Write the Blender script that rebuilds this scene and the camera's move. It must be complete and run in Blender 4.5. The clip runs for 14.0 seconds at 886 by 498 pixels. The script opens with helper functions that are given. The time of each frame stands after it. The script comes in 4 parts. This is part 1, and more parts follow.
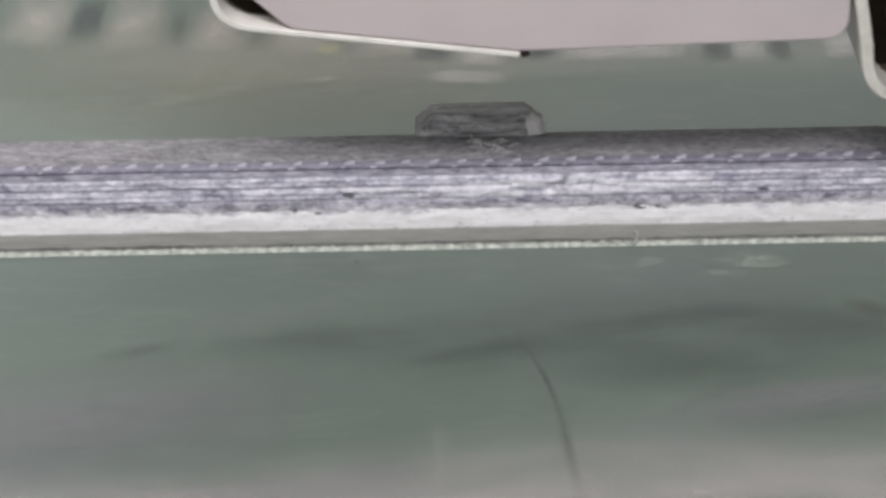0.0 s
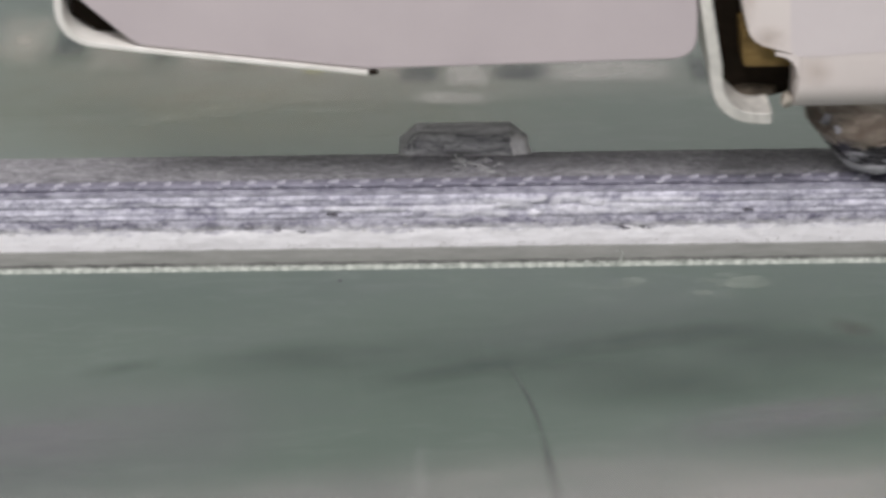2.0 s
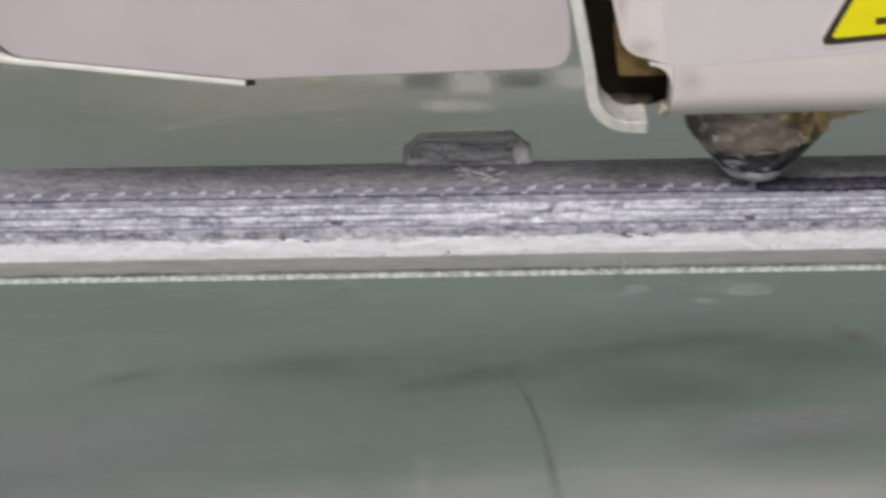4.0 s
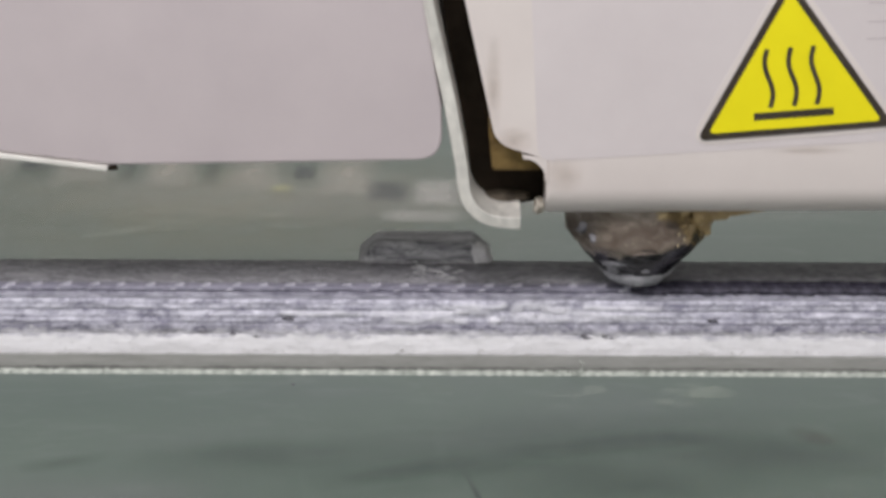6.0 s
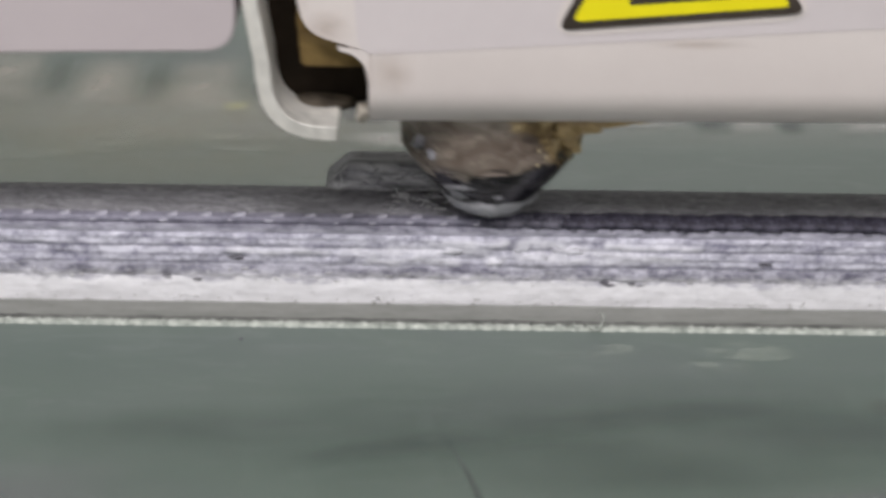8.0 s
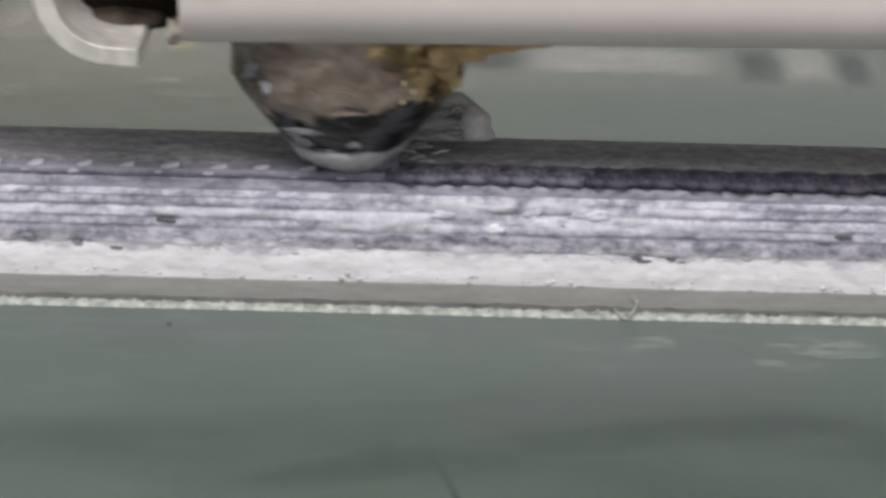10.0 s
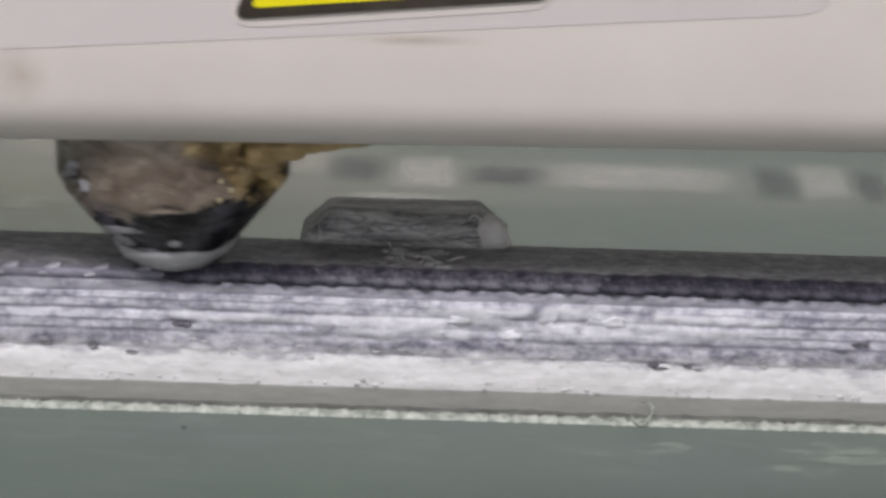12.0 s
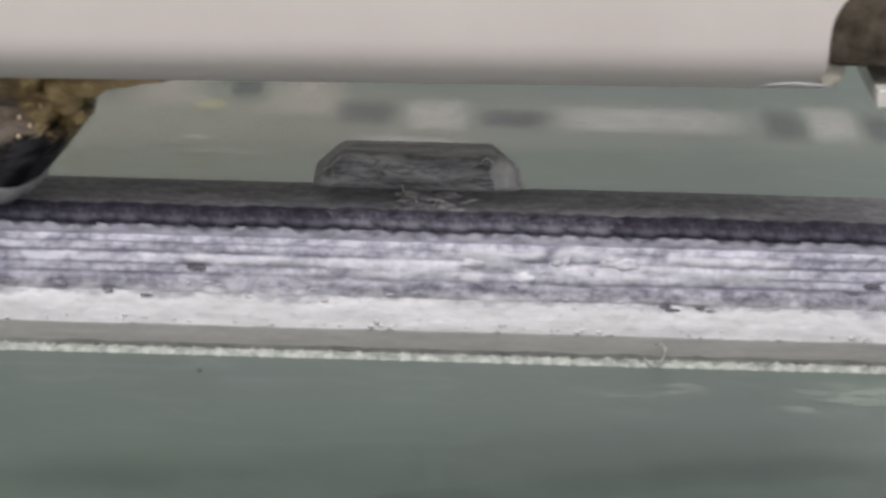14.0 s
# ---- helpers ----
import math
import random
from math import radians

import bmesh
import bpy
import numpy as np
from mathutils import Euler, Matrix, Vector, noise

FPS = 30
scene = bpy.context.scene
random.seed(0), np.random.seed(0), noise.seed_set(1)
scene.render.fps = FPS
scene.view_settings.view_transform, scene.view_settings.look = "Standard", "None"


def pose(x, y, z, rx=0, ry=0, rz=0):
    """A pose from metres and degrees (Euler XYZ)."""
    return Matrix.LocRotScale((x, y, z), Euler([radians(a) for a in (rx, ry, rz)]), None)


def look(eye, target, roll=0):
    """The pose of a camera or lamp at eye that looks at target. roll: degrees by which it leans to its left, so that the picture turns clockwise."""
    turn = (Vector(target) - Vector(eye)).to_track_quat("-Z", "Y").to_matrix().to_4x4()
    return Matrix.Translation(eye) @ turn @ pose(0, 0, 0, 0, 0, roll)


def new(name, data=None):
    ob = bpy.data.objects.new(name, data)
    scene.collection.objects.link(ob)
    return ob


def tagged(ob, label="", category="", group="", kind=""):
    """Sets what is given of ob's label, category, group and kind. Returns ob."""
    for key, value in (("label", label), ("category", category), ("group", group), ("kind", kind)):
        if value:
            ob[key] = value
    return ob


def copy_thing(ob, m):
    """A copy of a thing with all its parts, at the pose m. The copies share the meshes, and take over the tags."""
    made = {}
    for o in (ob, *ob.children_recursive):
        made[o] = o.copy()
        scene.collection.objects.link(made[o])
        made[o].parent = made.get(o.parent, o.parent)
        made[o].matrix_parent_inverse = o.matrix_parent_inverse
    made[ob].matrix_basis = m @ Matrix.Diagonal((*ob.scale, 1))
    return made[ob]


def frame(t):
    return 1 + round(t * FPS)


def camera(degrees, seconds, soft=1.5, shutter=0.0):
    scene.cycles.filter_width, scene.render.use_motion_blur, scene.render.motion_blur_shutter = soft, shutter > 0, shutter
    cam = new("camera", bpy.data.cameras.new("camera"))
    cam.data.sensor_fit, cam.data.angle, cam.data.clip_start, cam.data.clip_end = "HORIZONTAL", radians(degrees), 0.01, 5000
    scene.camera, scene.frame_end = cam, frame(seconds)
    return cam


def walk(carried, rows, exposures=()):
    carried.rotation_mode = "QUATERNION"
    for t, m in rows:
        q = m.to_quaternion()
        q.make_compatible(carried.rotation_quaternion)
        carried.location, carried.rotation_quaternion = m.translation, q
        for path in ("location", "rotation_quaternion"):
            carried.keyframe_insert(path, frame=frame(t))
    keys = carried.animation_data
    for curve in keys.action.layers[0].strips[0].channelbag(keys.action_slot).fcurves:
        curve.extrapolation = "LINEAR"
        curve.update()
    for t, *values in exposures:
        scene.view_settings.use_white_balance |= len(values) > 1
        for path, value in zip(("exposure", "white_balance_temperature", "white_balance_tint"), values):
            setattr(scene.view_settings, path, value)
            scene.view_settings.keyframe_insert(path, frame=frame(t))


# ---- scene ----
# Close view of a 3D printer: the hot end lays a bead along the top edge of a half-built part on a glass plate.
# All lengths below are in millimetres and are turned into metres by MM.
MM = 0.001

# ---- camera ----
# seconds, x, y, z (mm), tilt, turn, lean (degrees)
EYE = [
    (0, -5.69, -125.06, 65.05, 62.091, 0.125, -1.116),
    (0.5, -5.97, -125.38, 64.78, 61.979, -0.253, -0.842),
    (0.8, -6.02, -125.37, 65.07, 61.751, -0.288, -0.846),
    (1, -6.06, -125.36, 65.27, 61.502, -0.312, -0.848),
    (1.2, -5.77, -124.98, 65.16, 61.507, -0.188, -0.953),
    (1.3, -5.62, -124.80, 65.10, 61.683, -0.127, -1.005),
    (1.5, -5.33, -124.42, 64.99, 62.135, -0.003, -1.110),
    (2, -5.20, -125.05, 64.03, 62.897, -0.073, -0.742),
    (2.2, -5.11, -124.97, 63.95, 63.101, -0.041, -0.823),
    (4.3, -4.73, -126.03, 64.98, 62.866, 0.190, -1.009),
    (4.5, -4.09, -126.65, 63.85, 63.076, 0.216, -0.727),
    (5, -2.74, -127.04, 59.93, 64.554, 0.363, -0.003),
    (5.5, -2.44, -127.70, 59.03, 65.913, 0.218, 0.072),
    (6, -2.17, -125.03, 57.36, 67.827, 0.262, 0.143),
    (6.5, -2.19, -116.55, 53.22, 68.593, 0.141, 0.612),
    (7, -2.49, -106.23, 48.94, 67.230, -0.081, 0.704),
    (7.1, -2.40, -105.98, 48.67, 66.848, -0.041, 0.703),
    (7.2, -2.31, -105.73, 48.41, 66.654, -0.002, 0.703),
    (7.3, -2.22, -105.47, 48.14, 66.671, 0.038, 0.702),
    (7.4, -2.13, -105.22, 47.88, 66.764, 0.077, 0.702),
    (7.5, -2.04, -104.97, 47.61, 66.978, 0.117, 0.701),
    (7.6, -2.07, -104.12, 47.13, 67.322, 0.089, 0.723),
    (7.7, -2.10, -103.28, 46.65, 67.446, 0.060, 0.745),
    (7.8, -2.14, -102.43, 46.16, 67.470, 0.032, 0.767),
    (7.9, -2.17, -101.59, 45.68, 67.311, 0.003, 0.789),
    (8, -2.20, -100.74, 45.20, 67.172, -0.025, 0.811),
    (8.2, -2.38, -95.02, 43.16, 66.524, -0.188, 0.917),
    (10.3, -2.04, -79.17, 34.04, 67.901, -0.369, 1.679),
    (10.5, -2.30, -79.18, 33.74, 68.626, -0.553, 1.665),
    (10.7, -2.19, -79.41, 33.45, 69.090, -0.457, 1.690),
    (10.8, -2.13, -79.53, 33.31, 69.283, -0.410, 1.703),
    (10.9, -2.08, -79.64, 33.16, 69.480, -0.362, 1.715),
    (11, -2.02, -79.76, 33.02, 69.827, -0.314, 1.728),
    (11.2, -2.09, -79.81, 33.03, 69.670, -0.205, 1.708),
    (11.3, -2.13, -79.83, 33.04, 69.729, -0.151, 1.699),
    (11.4, -2.16, -79.86, 33.04, 69.770, -0.096, 1.689),
    (11.5, -2.20, -79.88, 33.05, 69.960, -0.042, 1.679),
    (11.7, -2.04, -79.82, 33.03, 70.060, 0.132, 1.646),
    (11.8, -1.97, -79.80, 33.02, 70.350, 0.218, 1.630),
    (12, -1.81, -79.74, 33.00, 70.818, 0.392, 1.597),
    (12.5, -1.91, -79.91, 33.19, 70.689, 0.358, 1.622),
    (13, -1.92, -79.79, 33.46, 70.001, 0.398, 1.441),
    (13.5, -1.88, -79.81, 33.60, 69.405, 0.455, 1.362),
    (14, -2.36, -80.08, 33.02, 69.569, 0.285, 1.481),
]
cam = camera(20, 14.0, soft=3.4, shutter=0.5)
walk(cam, [(t, pose(x * MM, y * MM, z * MM, tilt, 0, turn) @ pose(0, 0, 0, 0, 0, lean))
           for t, x, y, z, tilt, turn, lean in EYE],
     exposures=[(0, 0.0), (9, 0.0), (10.5, -0.02), (14, -0.06)])

# ---- light ----
world = bpy.data.worlds.new("room_light")
scene.world = world
world.use_nodes = True
world.node_tree.nodes["Background"].inputs[0].default_value = (0.98, 0.97, 1.0, 1)
world.node_tree.nodes["Background"].inputs[1].default_value = 0.82


def lamp(name, eye, target, sx, sy, watts, colour):
    data = bpy.data.lights.new(name, "AREA")
    data.shape, data.size, data.size_y, data.energy, data.color = "RECTANGLE", sx * MM, sy * MM, watts, colour
    ob = new(name, data)
    ob.matrix_world = look(Vector(eye) * MM, Vector(target) * MM)
    return ob


lamp("printer_light", (-40, -150, 232), (0, 0, 0), 200, 60, 0.73, (1.0, 0.965, 0.985))
# unseen fill lamp, added to brighten the glass behind the head
lamp("rear_fill_light", (0, 150, 225), (0, 40, 0), 240, 60, 0.48, (1.0, 0.965, 0.985))


# ---- materials ----
class Nodes:
    """A principled material with short calls for its texture nodes; scales are per millimetre."""

    def __init__(self, name, rough=0.5, metal=0.0, ior=1.45):
        self.mat = bpy.data.materials.new(name)
        self.mat.use_nodes = True
        self.tree = self.mat.node_tree
        self.bsdf = self.tree.nodes["Principled BSDF"]
        self.bsdf.inputs["Roughness"].default_value = rough
        self.bsdf.inputs["Metallic"].default_value = metal
        self.bsdf.inputs["IOR"].default_value = ior
        self.coord = self.tree.nodes.new("ShaderNodeTexCoord")

    def link(self, a, b):
        self.tree.links.new(a, b)

    def place(self, sx, sy, sz):
        m = self.tree.nodes.new("ShaderNodeMapping")
        m.inputs["Scale"].default_value = (sx / MM, sy / MM, sz / MM)
        self.link(self.coord.outputs["Object"], m.inputs["Vector"])
        return m.outputs[0]

    def noise(self, sx, sy, sz, detail=4, rough=0.55, shift=0.0):
        n = self.tree.nodes.new("ShaderNodeTexNoise")
        n.inputs["Scale"].default_value = 1.0
        n.inputs["Detail"].default_value = detail
        n.inputs["Roughness"].default_value = rough
        n.inputs["Distortion"].default_value = shift
        self.link(self.place(sx, sy, sz), n.inputs["Vector"])
        return n.outputs["Fac"]

    def ramp(self, fac, stops):
        r = self.tree.nodes.new("ShaderNodeValToRGB")
        e = r.color_ramp.elements
        while len(e) < len(stops):
            e.new(0.5)
        for el, (p, c) in zip(e, stops):
            el.position = p
            el.color = (*c, 1) if len(c) == 3 else c
        self.link(fac, r.inputs["Fac"])
        return r.outputs["Color"]

    def mix(self, fac, a, b):
        m = self.tree.nodes.new("ShaderNodeMix")
        m.data_type = "RGBA"
        for k, v in ((0, fac), (6, a), (7, b)):
            if isinstance(v, (int, float)):
                m.inputs[k].default_value = v
            elif isinstance(v, tuple):
                m.inputs[k].default_value = (*v, 1)
            else:
                self.link(v, m.inputs[k])
        return m.outputs[2]

    def math(self, op, a, b):
        m = self.tree.nodes.new("ShaderNodeMath")
        m.operation = op
        for k, v in ((0, a), (1, b)):
            if isinstance(v, (int, float)):
                m.inputs[k].default_value = v
            else:
                self.link(v, m.inputs[k])
        return m.outputs[0]

    def colour(self, c):
        if isinstance(c, tuple):
            self.bsdf.inputs["Base Color"].default_value = (*c, 1)
        else:
            self.link(c, self.bsdf.inputs["Base Color"])
        return self

    def rough(self, c):
        self.link(c, self.bsdf.inputs["Roughness"])
        return self

    def bump(self, height, depth, strength=1.0):
        b = self.tree.nodes.new("ShaderNodeBump")
        b.inputs["Strength"].default_value = strength
        b.inputs["Distance"].default_value = depth * MM
        self.link(height, b.inputs["Height"])
        self.link(b.outputs[0], self.bsdf.inputs["Normal"])
        return self


def grey(v):
    return (v, v, v)


def mat_glass_bed():
    n = Nodes("green_glass", 0.2, 0, 1.52)
    big = n.noise(0.03, 0.05, 0.03, 3)
    fine = n.noise(0.5, 1.4, 1, 5, 0.6)
    c = n.ramp(big, [(0.3, (0.095, 0.133, 0.109)), (0.7, (0.129, 0.165, 0.142))])
    cool = n.noise(0.045, 0.09, 0.05, 4, 0.6, 0.8)
    c = n.mix(n.ramp(cool, [(0.48, grey(0)), (0.70, grey(0.35))]), c, (0.130, 0.140, 0.148))
    wisp = n.noise(0.22, 0.7, 1, 6, 0.65, 1.4)
    c = n.mix(n.ramp(wisp, [(0.52, grey(0)), (0.72, grey(0.3))]), c, (0.21, 0.245, 0.222))
    n.colour(n.mix(n.math("MULTIPLY", fine, 0.3), c, (0.17, 0.19, 0.17)))
    n.rough(n.ramp(n.noise(0.06, 0.1, 1, 4), [(0.3, grey(0.31)), (0.75, grey(0.40))]))
    return n.mat


def mat_layer(name, dark, light, lo=0.35, hi=0.62, rough=0.42, seams=(), foot=None):
    """Plastic strands: soft mottling, faint drawn-out streaks, fine grain, and dark seams."""
    n = Nodes(name, rough, 0, 1.46)
    blot = n.noise(0.75, 1.0, 1.5, 5, 0.6, 0.4)
    streak = n.noise(0.14, 1.0, 2.4, 5, 0.6, 0.2)
    grain = n.noise(3.2, 3.0, 4.6, 5, 0.65)
    f = n.math("ADD", n.math("ADD", n.math("MULTIPLY", blot, 0.44), n.math("MULTIPLY", streak, 0.22)), n.math("MULTIPLY", grain, 0.34))
    c = n.ramp(f, [(lo, dark), (hi, light)])
    if seams:
        # dark seams between the strands, broken here and there
        sep = n.tree.nodes.new("ShaderNodeSeparateXYZ")
        n.link(n.place(1, 1, 1), sep.inputs[0])
        warp = n.math("ADD", n.math("MULTIPLY", n.math("SUBTRACT", n.noise(0.3, 0.1, 0.5, 4, 0.6), 0.5), 0.13),
                      n.math("MULTIPLY", n.math("SUBTRACT", n.noise(2.2, 0.5, 1.5, 4, 0.6), 0.5), 0.16))
        z = n.math("DIVIDE", n.math("ADD", sep.outputs[2], warp), 4.0)
        stops = [(0.0, grey(0))]
        for h, w in seams:
            stops += [((h - w) / 4, grey(0)), (h / 4, grey(1)), ((h + w) / 4, grey(0))]
        band = n.ramp(z, stops)
        part_way = n.ramp(n.noise(0.13, 0.1, 1.3, 5, 0.7), [(0.36, grey(0.15)), (0.53, grey(0.95))])
        c = n.mix(n.math("MULTIPLY", band, part_way), c, tuple(0.75 * v for v in dark))
    if foot:
        # the paler plastic from below runs up raggedly into this layer
        height, pale = foot
        sep = n.tree.nodes.new("ShaderNodeSeparateXYZ")
        n.link(n.place(1, 1, 1), sep.inputs[0])
        up = n.math("ADD", sep.outputs[2], n.math("MULTIPLY", n.math("SUBTRACT", n.noise(0.9, 0.5, 2.0, 6, 0.72, 0.3), 0.5), 1.3))
        c = n.mix(n.ramp(n.math("MULTIPLY", up, 0.2), [((height - 0.2) / 5, grey(0.9)), ((height + 0.2) / 5, grey(0))]), c, pale)
    # where the plastic has melted and run it is paler and clean
    melt = n.tree.nodes.new("ShaderNodeAttribute")
    melt.attribute_name = "melt"
    pale = n.ramp(grain, [(0.35, (0.66, 0.65, 0.71)), (0.65, (0.82, 0.81, 0.86))])
    n.colour(n.mix(n.math("MULTIPLY", melt.outputs["Fac"], 0.95), c, pale))
    n.bump(n.noise(1.6, 2.0, 2.6, 6, 0.65), 0.05, 0.6)
    n.rough(n.ramp(blot, [(0.3, grey(rough - 0.12)), (0.7, grey(rough + 0.15))]))
    return n.mat


def mat_white_layer():
    n = Nodes("white_first_layers", 0.5)
    spot = n.noise(1.6, 2, 3.2, 5, 0.7)
    streak = n.noise(0.25, 1, 4, 5, 0.6)
    c = n.ramp(streak, [(0.3, (0.74, 0.73, 0.745)), (0.7, (0.88, 0.87, 0.885))])
    n.colour(n.mix(n.ramp(spot, [(0.60, grey(0)), (0.74, grey(0.5))]), c, (0.34, 0.335, 0.34)))
    # the grey of the next layer runs down raggedly over the upper edge
    sep = n.tree.nodes.new("ShaderNodeSeparateXYZ")
    n.link(n.place(1, 1, 1), sep.inputs[0])
    ragged = n.math("MULTIPLY", 0.5, n.math("ADD", sep.outputs[2], n.math("MULTIPLY", n.math("SUBTRACT", n.noise(0.7, 1, 1.6, 5, 0.7), 0.5), 1.3)))
    own = n.bsdf.inputs["Base Color"].links[0].from_socket
    n.colour(n.mix(n.ramp(ragged, [(0.56, grey(0)), (0.66, grey(0.85))]), own, (0.42, 0.41, 0.46)))
    n.bump(n.noise(2, 3, 4, 5, 0.6), 0.08, 0.6)
    return n.mat


def mat_top(name, scratches):
    n = Nodes(name, 0.5)
    rake = n.noise(0.5, 1.5, 1.5, 6, 0.65, 0.6)
    if scratches:
        c = n.ramp(rake, [(0.36, (0.17, 0.17, 0.175)), (0.5, (0.40, 0.40, 0.405)), (0.66, (0.68, 0.68, 0.685))])
        hair = n.noise(0.7, 4.2, 4.2, 6, 0.65, 2.6)
        c = n.mix(n.ramp(hair, [(0.53, grey(0)), (0.62, grey(0.65))]), c, (0.60, 0.595, 0.60))
        c = n.mix(n.ramp(hair, [(0.38, grey(0.7)), (0.45, grey(0))]), c, (0.06, 0.058, 0.062))
    else:
        c = n.ramp(rake, [(0.34, (0.165, 0.160, 0.174)), (0.5, (0.245, 0.239, 0.254)), (0.66, (0.35, 0.343, 0.36))])
        grain = n.noise(2.2, 4.4, 3.6, 5, 0.7, 0.6)
        c = n.mix(n.ramp(grain, [(0.40, grey(0.55)), (0.49, grey(0))]), c, (0.07, 0.07, 0.078))
        c = n.mix(n.ramp(grain, [(0.54, grey(0)), (0.66, grey(0.5))]), c, (0.52, 0.515, 0.535))
    n.colour(c)
    n.bump(n.noise(1.0, 2.6, 2.6, 6, 0.62, 0.8), 0.2, 0.9)
    return n.mat


def mat_plain(name, a, b, scale=0.4, rough=0.5, metal=0.0, bump=0.02, stretch=(1, 1, 1)):
    n = Nodes(name, rough, metal)
    s = n.noise(scale * stretch[0], scale * stretch[1], scale * stretch[2], 5, 0.6)
    n.colour(n.ramp(s, [(0.3, a), (0.7, b)]))
    n.rough(n.ramp(n.noise(scale * 2.3, scale * 2.3, scale * 2.3, 4), [(0.3, grey(max(0.05, rough - 0.1))), (0.7, grey(rough + 0.1))]))
    if bump:
        n.bump(n.noise(scale * 6, scale * 6, scale * 6, 5, 0.6), bump, 0.7)
    return n.mat


def mat_nozzle():
    """Burnt metal: grey-brown baked film above, black gloss below, amber drool on one side."""
    n = Nodes("burnt_nozzle_metal", 0.28, 0.4)
    blot = n.noise(0.32, 0.32, 0.5, 3, 0.5, 0.4)
    fine = n.noise(0.9, 0.9, 1.6, 4, 0.5, 0.5)
    sep = n.tree.nodes.new("ShaderNodeSeparateXYZ")
    n.link(n.place(1, 1, 1), sep.inputs[0])
    edge = n.math("ADD", n.math("MULTIPLY", n.math("SUBTRACT", sep.outputs[2], 6.95), 0.55), n.math("MULTIPLY", n.math("SUBTRACT", fine, 0.5), 1.5))
    edge = n.math("SUBTRACT", edge, n.math("MULTIPLY", sep.outputs[0], 0.10))
    high = n.ramp(n.math("ADD", edge, 0.4), [(0.36, grey(0)), (0.50, grey(1))])
    low = n.ramp(n.math("ADD", n.math("MULTIPLY", blot, 0.5), n.math("MULTIPLY", fine, 0.5)),
                 [(0.46, (0.012, 0.010, 0.012)), (0.58, (0.03, 0.028, 0.034)), (0.66, (0.20, 0.195, 0.22))])
    top = n.ramp(n.math("ADD", n.math("MULTIPLY", blot, 0.65), n.math("MULTIPLY", fine, 0.35)),
                 [(0.36, (0.045, 0.032, 0.025)), (0.46, (0.15, 0.115, 0.092)), (0.56, (0.25, 0.205, 0.17)), (0.66, (0.38, 0.325, 0.28))])
    glow = n.math("ADD", n.math("ADD", n.math("MULTIPLY", n.math("SUBTRACT", sep.outputs[0], 1.9), 0.30), n.math("MULTIPLY", n.math("SUBTRACT", sep.outputs[2], 8.1), 0.30)), fine)
    amber = n.ramp(fine, [(0.34, (0.06, 0.035, 0.014)), (0.50, (0.30, 0.20, 0.085)), (0.66, (0.62, 0.47, 0.25))])
    n.colour(n.mix(n.ramp(glow, [(0.46, grey(0)), (0.62, grey(0.85))]), n.mix(high, low, top), amber))
    n.link(n.ramp(high, [(0, grey(0.5)), (1, grey(0.15))]), n.bsdf.inputs["Metallic"])
    n.rough(n.ramp(fine, [(0.3, grey(0.14)), (0.7, grey(0.36))]))
    n.bump(fine, 0.16, 0.6)
    return n.mat


def mat_smudge(name, c, strength, streak=(0.2, 1.2), broken=False):
    """A film on the glass that thins out to nothing at its rim."""
    n = Nodes(name, 0.55)
    n.colour(c)
    rim = n.tree.nodes.new("ShaderNodeAttribute")
    rim.attribute_name = "film"
    a = n.math("MULTIPLY", rim.outputs["Fac"], strength)
    b = n.ramp(n.noise(streak[0], streak[1], 1, 4, 0.6), [(0.46, grey(0)), (0.64, grey(1))] if broken else [(0.3, grey(0.45)), (0.7, grey(1))])
    n.link(n.math("MULTIPLY", a, b), n.bsdf.inputs["Alpha"])
    return n.mat


GLASS = mat_glass_bed()
LAVENDER = mat_layer("lavender_grey_layers", (0.25, 0.24, 0.315), (0.71, 0.70, 0.78), 0.40, 0.56, 0.42, ((2.02, 0.10), (2.36, 0.08), (2.78, 0.11), (3.12, 0.05)))
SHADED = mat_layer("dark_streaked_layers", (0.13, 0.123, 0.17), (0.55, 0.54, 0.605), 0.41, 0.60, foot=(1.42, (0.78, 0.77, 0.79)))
EDGE = mat_layer("grey_top_edge", (0.11, 0.105, 0.142), (0.27, 0.262, 0.32), 0.38, 0.62, foot=(3.58, (0.50, 0.49, 0.56)))
WHITE = mat_white_layer()
TOP = mat_top("dark_top_layer", False)
BOSS = mat_top("scratched_boss", True)
BOSS_END = mat_plain("scraped_grey_end", (0.62, 0.61, 0.605), (0.92, 0.91, 0.90), 1.6, 0.55, 0, 0.12)
BEAD_PATCHY = mat_layer("patchy_grey_bead", (0.020, 0.018, 0.032), (0.22, 0.21, 0.26), 0.43, 0.64, 0.55)
BEAD = mat_layer("fresh_dark_bead", (0.016, 0.014, 0.026), (0.16, 0.15, 0.20), 0.46, 0.72, 0.65)
RIDGE = mat_plain("pale_ridge", (0.32, 0.31, 0.37), (0.54, 0.53, 0.59), 1.2, 0.4, 0, 0.03)
BLOB = mat_layer("glossy_lavender_white", (0.52, 0.51, 0.57), (0.78, 0.77, 0.82), 0.36, 0.56, 0.36)
PIT = mat_plain("dark_pit", (0.09, 0.085, 0.10), (0.20, 0.19, 0.215), 1.0, 0.7, 0, 0.0)
SPECK = mat_plain("grey_speck", (0.50, 0.495, 0.49), (0.68, 0.675, 0.67), 1.0, 0.7, 0, 0.0)
BRIM = mat_plain("thin_grey_brim", (0.175, 0.18, 0.163), (0.245, 0.248, 0.228), 1.1, 0.45, 0, 0.04, (0.35, 1.5, 1))
